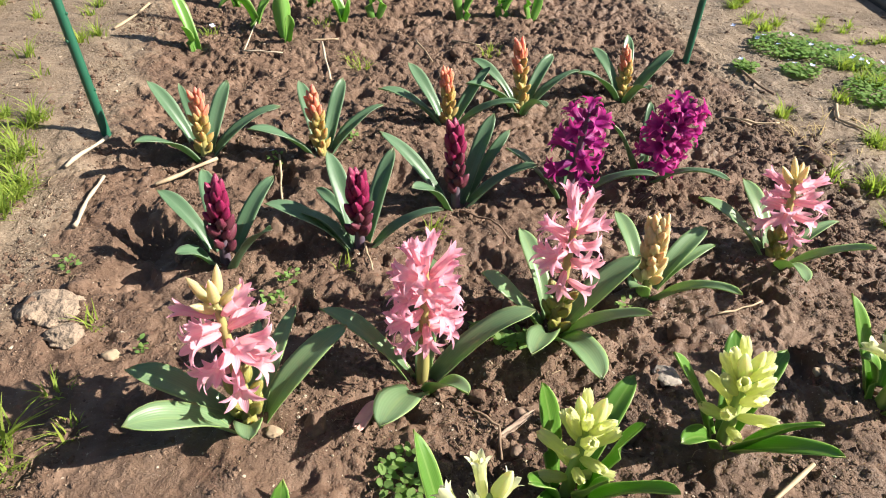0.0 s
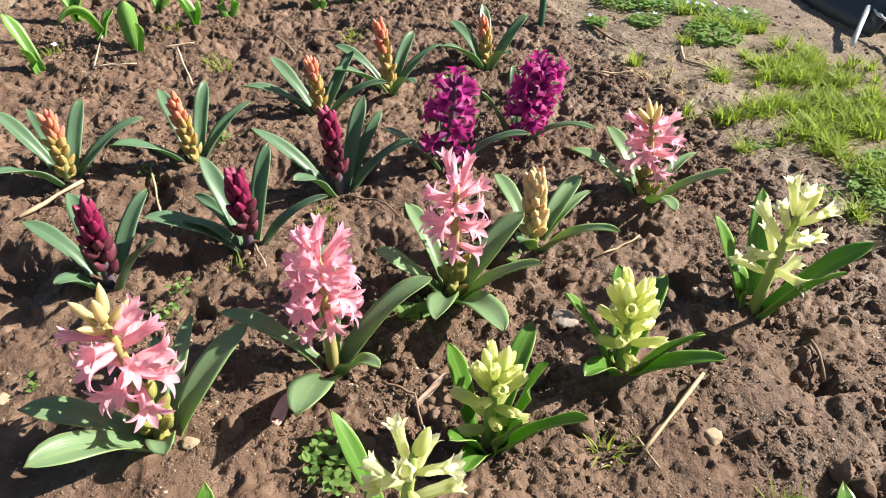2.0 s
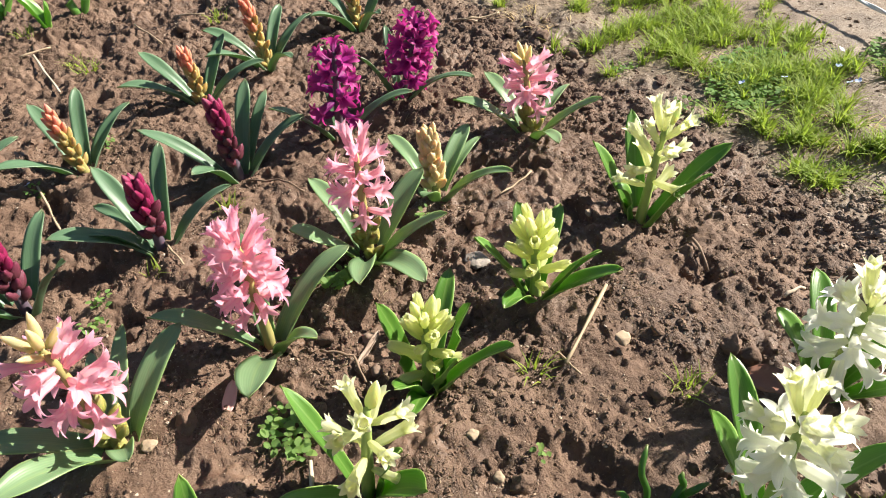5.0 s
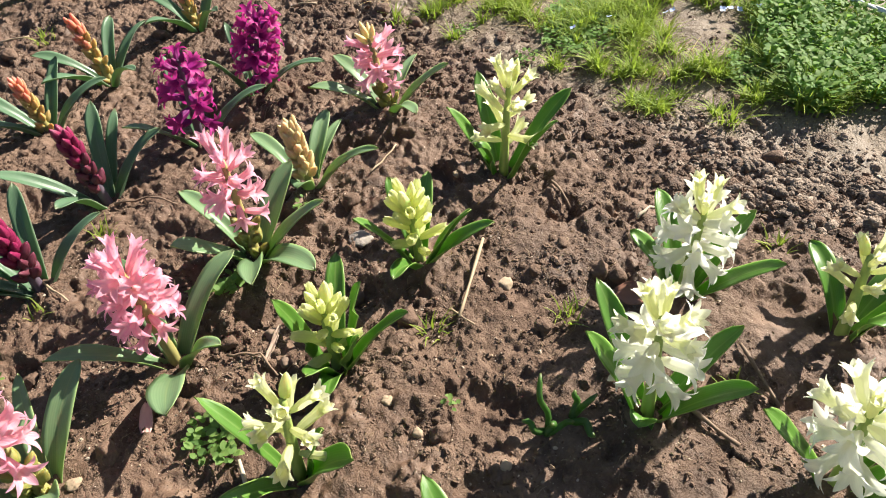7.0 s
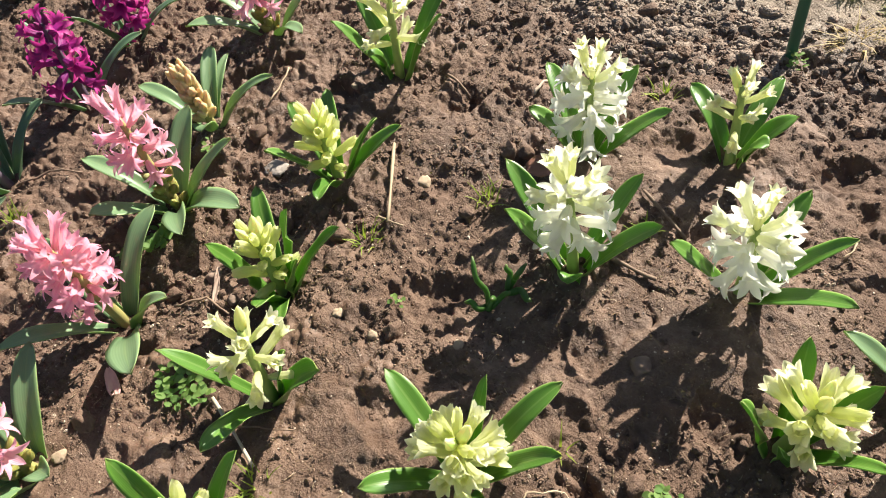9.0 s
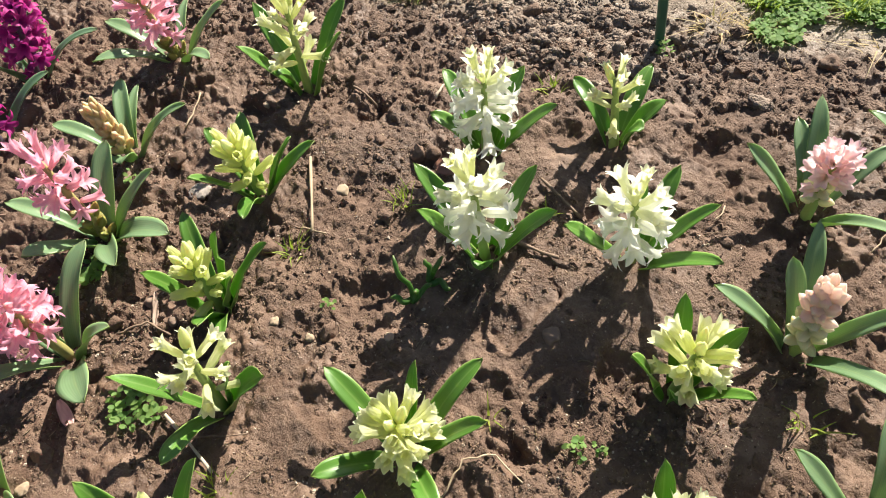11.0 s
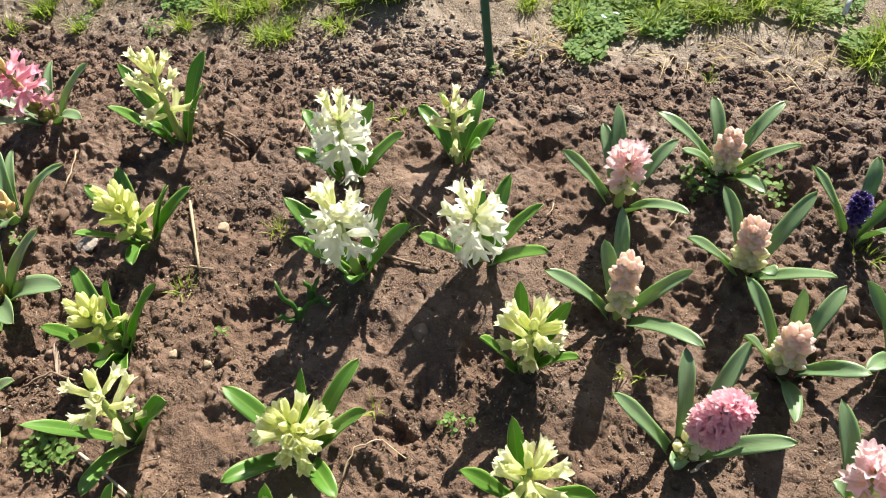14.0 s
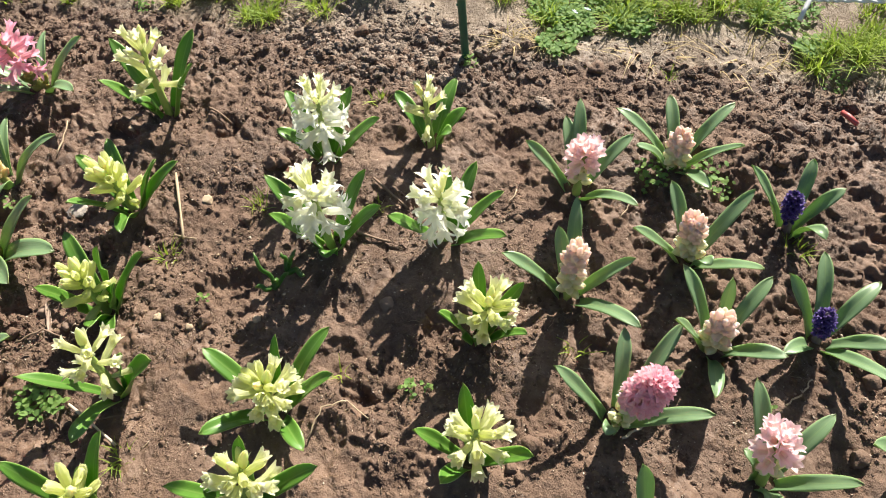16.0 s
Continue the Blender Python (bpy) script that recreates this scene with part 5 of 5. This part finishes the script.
blades("grass", [(0.775, 0.70, 0.04, 0.3), (0.74, 0.404, 0.016, 0.9), (0.733, 0.385, 0.012, 0.4), (0.773, 0.446, 0.022, 1.0), (0.771, 0.496, 0.022, 0.8), (0.818, 0.391, 0.018, 0.8), (0.834, 0.295, 0.025, 1.0), (0.848, 0.51, 0.03, 1.2), (0.859, 0.522, 0.03, 1.0),
    (0.832, 0.367, 0.018, 0.7), (0.844, 0.59, 0.035, 1.0), (0.80, 0.56, 0.03, 0.8), (0.726, 0.528, 0.012, 0.3), (0.963, 0.311, 0.035, 1.0), (0.996, 0.382, 0.04, 1.2), (0.90, 0.25, 0.03, 1.2), (0.94, 0.21, 0.04, 1.4), (0.875, 0.235, 0.02, 0.7), (1.04, 0.45, 0.05, 1.2), (0.90, 0.36, 0.03, 0.7)], 230, 0.030, GRASS, 21, "bright green tufted grass along the bed edge", kind="stuff", lean=1.0, clump=0.011)
blades("grass", [(0.86, 0.255, 0.035, 1.3), (0.90, 0.29, 0.045, 1.5), (0.96, 0.33, 0.06, 2.0), (0.93, 0.22, 0.05, 1.6), (1.02, 0.36, 0.06, 1.8), (1.05, 0.27, 0.06, 1.6), (0.99, 0.25, 0.05, 1.4)], 150, 0.042, GRASS, 26, "taller dense green grass with speedwell beside the path", kind="stuff", lean=0.9, clump=0.016)
blades("grass", [(0.85, 0.0, 0.05, 1.2), (0.88, -0.13, 0.06, 1.5), (0.86, -0.20, 0.03, 0.8), (0.90, -0.29, 0.05, 1.3), (0.83, -0.41, 0.035, 1.0), (0.85, -0.47, 0.05, 1.5), (0.95, -0.45, 0.08, 1.7), (0.96, -0.2, 0.07, 1.5),
    (0.97, 0.02, 0.08, 1.6), (1.02, -0.33, 0.08, 1.6), (0.77, 0.31, 0.018, 0.3), (0.86, 0.24, 0.03, 0.8), (0.98, 0.2, 0.07, 1.2), (0.92, -0.58, 0.08, 1.8)], 290, 0.036, GRASS, 22, "bright green grass behind the white rope", kind="stuff", lean=1.0, clump=0.014)
blades("grass", [(0.956, 1.065, 0.028, 1.5), (0.895, 1.093, 0.02, 0.8), (0.896, 0.90, 0.035, 2.2), (0.782, 0.895, 0.015, 0.7), (0.876, 0.745, 0.055, 3.2), (1.017, 0.85, 0.04, 1.0), (0.729, 0.781, 0.015, 0.6), (0.786, 0.785, 0.03, 1.0), (0.82, 1.027, 0.012, 0.3), (0.906, 1.167, 0.03, 0.8), (0.891, 0.688, 0.045, 2.0), (0.964, 0.658, 0.03, 0.9),
    (0.981, 0.621, 0.03, 0.8), (0.86, 0.86, 0.03, 0.6), (0.94, 0.80, 0.05, 2.2), (1.0, 0.75, 0.05, 1.0), (0.87, 1.385, 0.06, 1.0), (1.0, 1.35, 0.07, 1.0), (0.87, 1.50, 0.06, 1.0), (0.705, 0.977, 0.015, 0.3), (0.68, 0.80, 0.01, 0.15), (0.70, 0.69, 0.014, 0.2)], 230, 0.026, GRASS, 23, "patchy green grass on the sandy path", kind="stuff", lean=1.0, clump=0.010)
blades("grass", [(-0.353, 0.88, 0.04, 1), (-0.30, 0.73, 0.03, 1.1), (-0.285, 0.70, 0.02, 0.6), (-0.33, 0.78, 0.05, 1.5), (-0.44, 1.08, 0.03, 0.3), (-0.366, 1.19, 0.022, 0.35), (-0.375, 1.15, 0.02, 0.25), (-0.38, 1.31, 0.025, 0.3), (-0.46, 1.25, 0.02, 0.15),
    (-0.373, 1.035, 0.008, 0.05), (-0.18, 0.406, 0.012, 0.15), (-0.165, 0.372, 0.015, 0.2), (-0.42, 0.9, 0.05, 1), (-0.52, 1.32, 0.05, 0.5)], 190, 0.028, GRASS, 24, "green grass growing along the far path", kind="stuff", lean=1.0, clump=0.012)
turf = random.Random(61)
turf = [(turf.uniform(0.77, 1.02), turf.uniform(0.38, 0.98), turf.uniform(0.015, 0.032), turf.uniform(0.3, 0.9)) for _ in range(80)]
turf = [spot for spot in turf if value_noise(np.array(spot[0] * 9.0), np.array(spot[1] * 9.0), 41) > 0.53]
blades("grass", turf, 190, 0.029, GRASS, 27, "short lush green turf between bed and path", kind="stuff", lean=1.0, clump=0.010)
blades("dry_grass", [(0.77, -0.03, 0.02, 1), (0.76, 0.02, 0.02, 0.6), (0.80, -0.17, 0.05, 0.8), (0.82, 0.42, 0.05, 0.8), (0.86, 0.30, 0.04, 0.6), (0.84, 0.62, 0.06, 0.6), (0.75, 0.92, 0.07, 0.7), (0.80, -0.30, 0.05, 0.7), (0.70, 0.9, 0.04, 0.4)], 55, 0.019, DRYGRASS, 25, "withered straw-coloured grass at the bed edge", kind="stuff", lean=2.4, wide=0.0009)
rosettes("speedwell_mat", [(0.83, 1.26, 0.06, 1.2), (0.90, 1.22, 0.07, 1.4), (0.80, 1.14, 0.03, 0.5), (0.71, 1.155, 0.02, 0.3), (0.97, 1.12, 0.06, 1), (0.88, 1.05, 0.05, 0.8), (0.86, 0.60, 0.05, 0.8), (0.80, 0.56, 0.05, 0.8), 
    (0.87, 0.33, 0.04, 0.7), (0.91, 0.24, 0.04, 1.2), (0.96, 0.27, 0.06, 1), (1.05, 0.50, 0.06, 0.8)], 600, 0.0076, WEED, 31, "low green speedwell mat with small leaves", "stuff")
rosettes("speedwell_mat", [(0.82, -0.06, 0.03, 0.9), (0.77, -0.045, 0.025, 0.5), (0.85, -0.03, 0.04, 1), (0.88, -0.12, 0.05, 1.2), (0.84, -0.14, 0.03, 0.6), (0.93, -0.05, 0.06, 1.2), (0.92, 0.10, 0.05, 0.8), (0.93, -0.33, 0.06, 1), (0.85, -0.38, 0.02, 0.3)], 460, 0.0075, WEED, 32, "low leafy green weeds at the bed edge", "stuff")
rosettes("speedwell_mat", [(0.86, 0.255, 0.035, 1.0), (0.91, 0.29, 0.05, 1.6), (0.97, 0.33, 0.06, 2.0), (0.93, 0.21, 0.05, 1.6), (1.03, 0.37, 0.06, 1.6), (1.05, 0.27, 0.06, 1.6), (0.99, 0.24, 0.05, 1.4)], 520, 0.0085, WEED, 36, "tall leafy speedwell growing through dense grass", "stuff", flat=1.0, rise=0.036)
rosettes("chickweed", [(0.117, 0.372, 0.020, 1.0), (0.121, 0.348, 0.010, 0.3)], 90, 0.0075, WEED, 33, "clump of low rounded green weed leaves", kind="stuff", flat=0.9)
rosettes("chickweed", [(0.216, 0.505, 0.020, 1), (0.195, 0.522, 0.014, 0.6)], 80, 0.008, WEED, 34, "green weed clump under a pink hyacinth", kind="stuff", flat=0.9)
rosettes("chickweed", [(0.585, -0.27, 0.030, 0.7), (0.60, -0.225, 0.022, 0.5), (0.565, -0.20, 0.02, 0.4)], 120, 0.007, WEED, 35, "creeping green weed under a pink hyacinth", kind="stuff", flat=0.7)
for n, (x, y, r, k, label) in enumerate((
    (0.013, 0.587, 0.010, 14, "small bright green weed seedling on soil"), (0.003, 0.558, 0.011, 16, "small frilly green weed seedling on soil"),
    (-0.028, 0.824, 0.011, 14, "tiny green speedwell plant between young hyacinths"), (-0.095, 0.497, 0.006, 8, "tiny green seedling on brown soil"),
    (0.061, 0.880, 0.014, 18, "green weed behind a peach hyacinth"), (0.328, 0.544, 0.010, 10, "small green seedling behind a pink hyacinth"),
    (0.235, -0.003, 0.009, 14, "small bright green weed on open soil"), (0.278, 0.256, 0.006, 6, "tiny pale green seedling on open soil"),
    (0.246, -0.017, 0.007, 7, "tiny green seedling beside another weed"), (0.303, -0.353, 0.009, 10, "small green weed beside dry rootlets"),
    (0.713, 0.574, 0.018, 30, "grey-green weed rosette at the bed edge"), (0.715, 0.695, 0.018, 26, "low green weed rosette at the bed edge"), (0.798, -0.413, 0.022, 34, "broad-leaved pale green weed by the grass"),
    (0.708, 0.062, 0.010, 18, "green weed sprouting at a stake's foot"), (-0.193, 0.606, 0.010, 14, "small green weed at the bed edge"))):
    rosettes("weed_seedling", [(x, y, r, 1)], int(k * 1.4), 0.0056, WEED, 50 + n, label, "stuff", flat=1.0)
for n, (x, y, r, k, label) in enumerate((
    (0.410, 0.246, 0.011, 26, "thin green grass tuft on bare soil"), (0.318, 0.325, 0.011, 20, "small grass tuft beside a straw"), (0.070, 1.115, 0.016, 34, "grass tuft behind peach hyacinths"),
    (0.283, 1.182, 0.015, 34, "grass tuft among lumpy soil"), (0.154, 0.660, 0.010, 20, "small grass tuft beside a maroon hyacinth"), (-0.144, 0.525, 0.009, 14, "pale weedy grass tuft by a clod"),
    (-0.147, 0.449, 0.010, 16, "small grass tuft near the bed edge"), (-0.126, 0.411, 0.012, 18, "grass tuft in damp dark soil"), (0.063, 0.607, 0.008, 9, "sparse grass tuft between hyacinths"), (-0.002, 1.285, 0.014, 26, "grass tuft beside tulip shoots"),
    (-0.181, 1.224, 0.014, 22, "grass tuft beside a tulip shoot"), (0.509, -0.373, 0.013, 18, "sparse grass tuft below a violet hyacinth"), (0.324, -0.157, 0.010, 12, "tiny sparse grass tuft on soil"), (0.610, 0.160, 0.010, 16, "small grass tuft beside a cream hyacinth"),
    (0.748, -0.202, 0.008, 16, "small upright grass tuft on dry soil"), (0.091, 0.252, 0.014, 22, "yellowing grass tuft beside a straw"), (0.058, 1.145, 0.016, 26, "grass tuft at the back of the bed"), (0.445, 0.105, 0.009, 12, "small grass tuft between white hyacinths"), (0.234, 0.072, 0.007, 8, "tiny grass tuft beside a hyacinth leaf"))):
    blades("grass_tuft", [(x, y, r, 1)], k, 0.020, GRASS, 80 + n, label, lean=0.9, wide=0.0010)

SPEEDWELL = plain_material("speedwell_petal", (0.42, 0.52, 0.84), (0.66, 0.74, 0.92), 400, 0.6)


def speedwell_flowers(spots, label, seed):
    rng = random.Random(seed)
    v, f = [], []
    for x, y, r, k in spots:
        for _ in range(k):
            px, py = x + rng.uniform(-r, r), y + rng.uniform(-r, r)
            c = Vector((px, py, ground_z(px, py) + rng.uniform(0.012, 0.022)))
            tilt = Matrix.Rotation(rng.uniform(-0.5, 0.5), 3, "X") @ Matrix.Rotation(rng.uniform(-0.5, 0.5), 3, "Y")
            for p in range(4):
                a = p * 1.5708 + rng.uniform(-0.1, 0.1)
                d, s = Vector((math.cos(a), math.sin(a), 0.25)), Vector((-math.sin(a), math.cos(a), 0))
                n0 = len(v)
                v += [c + tilt @ q for q in (Vector(), d * 0.0022 - s * 0.0021, d * 0.0042 - s * 0.0016, d * 0.0048, d * 0.0042 + s * 0.0016, d * 0.0022 + s * 0.0021)]
                f.append(tuple(range(n0, n0 + 6)))
    ob = mesh_object("speedwell_flowers", v, f, SPEEDWELL)
    tagged(ob, label, "flower", kind="stuff")


speedwell_flowers([(0.83, 1.24, 0.05, 7), (0.90, 1.20, 0.05, 8), (0.80, 1.14, 0.02, 3), (0.71, 1.16, 0.012, 1), (0.94, 1.15, 0.05, 5), (0.76, 1.31, 0.02, 1)], "pale blue speedwell flowers in the path grass", 1)
speedwell_flowers([(0.92, 0.52, 0.05, 5), (0.99, 0.40, 0.05, 6), (0.83, 0.58, 0.04, 2), (0.93, 0.33, 0.04, 4), (0.96, 0.27, 0.05, 8), (-0.03, 0.828, 0.003, 1), (-0.175, 1.22, 0.003, 1), (0.84, -0.06, 0.03, 2)], "pale blue speedwell flowers at the bed edge", 2)

# ---- white rope with tied ends, black plastic sheet, red tag ----
ROPE = plain_material("white_twine", (0.62, 0.62, 0.60), (0.82, 0.82, 0.80), 220, 0.75, 0.6)


def rope(points, ties):
    ob = thing("white_rope", (0, 0, 0), "white twisted rope lying along the grass edge", "rope")
    pts = [Vector(p) for p in points]
    fine = []
    for a, b in zip(pts, pts[1:]):
        for k in range(14):
            fine.append(a.lerp(b, k / 14))
    for strand in range(2):
        line = []
        for i, p in enumerate(fine):
            ph = i * 0.9 + strand * math.pi
            line.append(p + Vector((math.cos(ph) * 0.0016, 0, math.sin(ph) * 0.0016)))
        v, f = tube(line, [0.0019] * len(line), 7)
        mesh_object("strand", v, f, ROPE, ob)
    for x, y, z, dx, dy, dz in ties:
        a = Vector((x, y, z))
        v, f = tube([a + Vector((0.003, 0, 0.002)), a, a + Vector((dx, dy, dz)) * 0.5 + Vector((0, 0, 0.003)), a + Vector((dx, dy, dz))], [0.0030 + 0.012 * abs(dx), 0.0036 + 0.012 * abs(dx), 0.0026 + 0.014 * abs(dx), 0.0030 + 0.014 * abs(dx)], 8)
        mesh_object("tied_end", v, f, ROPE, ob, None)


rope([(1.29, 1.40, 0.03), (1.193, 1.074, 0.03), (1.163, 0.982, 0.03), (1.11, 0.72, 0.03), (1.071, 0.515, 0.03), (1.062, 0.341, 0.03), (1.01, 0.10, 0.03), (0.945, -0.10, 0.03), (0.915, -0.242, 0.026), (0.910, -0.32, 0.024), (0.908, -0.366, 0.024), (0.915, -0.411, 0.026), (0.928, -0.492, 0.028), (0.95, -0.62, 0.03), (1.0, -0.85, 0.03)],
     [(0.913, -0.235, 0.026, -0.028, 0.02, -0.012), (0.908, -0.366, 0.024, -0.03, 0.008, -0.012), (0.935, -0.13, 0.03, -0.045, 0.035, -0.012), (0.92, -0.44, 0.028, 0.02, 0.02, 0.0), (0.91, -0.32, 0.025, 0.018, 0.015, 0.0),
      (1.175, 1.033, 0.03, -0.108, -0.096, -0.020), (1.067, 0.54, 0.03, -0.052, -0.038, -0.020)])

PLASTIC = plain_material("black_plastic", (0.018, 0.020, 0.024), (0.045, 0.050, 0.058), 30, 0.35, 0.5, 0.004)


def plastic_sheet():
    v, f = [], []
    rows, cols = 60, 12
    for i in range(rows):
        s = i / (rows - 1)
        cx, cy = 1.17 + 0.05 * s + 0.015 * math.sin(5 * s), 0.98 + 1.1 * s
        for k in range(cols):
            u = k / (cols - 1)
            z = 0.075 * math.sin(math.pi * min(1, u * 1.15)) ** 0.8 + 0.010 * math.sin(13 * s + 6 * u) * u
            v.append((cx - 0.03 + 0.24 * u, cy, ground_z(cx, cy) - 0.006 + z))
    for i in range(rows - 1):
        for k in range(cols - 1):
            a = i * cols + k
            f.append((a, a + 1, a + cols + 1, a + cols))
    ob = mesh_object("plastic_sheet", v, f, PLASTIC)
    ob.modifiers.new("thickness", "SOLIDIFY").thickness = 0.003
    tagged(ob, "black plastic ground sheet over a low ridge", "sheet")


plastic_sheet()

RED = plain_material("faded_red_plastic", (0.34, 0.05, 0.045), (0.48, 0.10, 0.09), 120, 0.5)
tag_line = [Vector((0.736, -0.420, 0.006)), Vector((0.728, -0.427, 0.007)), Vector((0.717, -0.437, 0.006))]
v, f = tube([p + Vector((0, 0, ground_z(p.x, p.y))) for p in tag_line], [0.0030, 0.0036, 0.0030], 10)
tagged(mesh_object("plant_label_stub", v, f, RED), "small faded red plastic stub on dry soil", "tag")


# ---- single clods lying on the bed, pieces of the ground ----
CLOD_SKIN = plain_material("clod_skin", (0.088, 0.050, 0.032), (0.205, 0.130, 0.088), 3.2, 0.85, 1.0, 0.0022)


def clod_mesh(seed):
    bm = bmesh.new()
    bmesh.ops.create_icosphere(bm, subdivisions=3, radius=1.0)
    rng = random.Random(seed)
    off = Vector((seed * 5.1, seed * 2.3, 1.7))
    cuts = [Vector((rng.gauss(0, 1), rng.gauss(0, 1), rng.gauss(0, 0.7))).normalized() for _ in range(5)]
    for v in bm.verts:
        n = noise.noise(v.co * 1.1 + off) * 0.45 + noise.noise(v.co * 2.6 + off) * 0.30 + noise.noise(v.co * 6 + off) * 0.14
        v.co = v.co * (1 + n)
        for cut in cuts:
            over = v.co.dot(cut) - 0.75
            if over > 0:
                v.co -= cut * over * 0.8
        v.co.z *= 0.7
    me = bpy.data.meshes.new("clod")
    bm.to_mesh(me)
    bm.free()
    me.shade_smooth()
    me.materials.append(CLOD_SKIN)
    return me


def strew_clods(count, seed):
    rng = np.random.default_rng(seed)
    meshes = [clod_mesh(k + 1) for k in range(9)]
    for k, (x, y) in enumerate(in_bed(rng, count)):
        size = 0.0042 * (0.0125 / 0.0042) ** (rng.random() ** 2.2)
        ob = new("clod", meshes[k % 9])
        ob.parent = ground
        ob.matrix_basis = pose(float(x), float(y), ground_z(x, y) + 0.22 * size, rng.uniform(-25, 25), rng.uniform(-25, 25), rng.uniform(0, 360)) @ Matrix.Diagonal((size, size * rng.uniform(0.7, 1.2), size, 1))


strew_clods(290, 44)
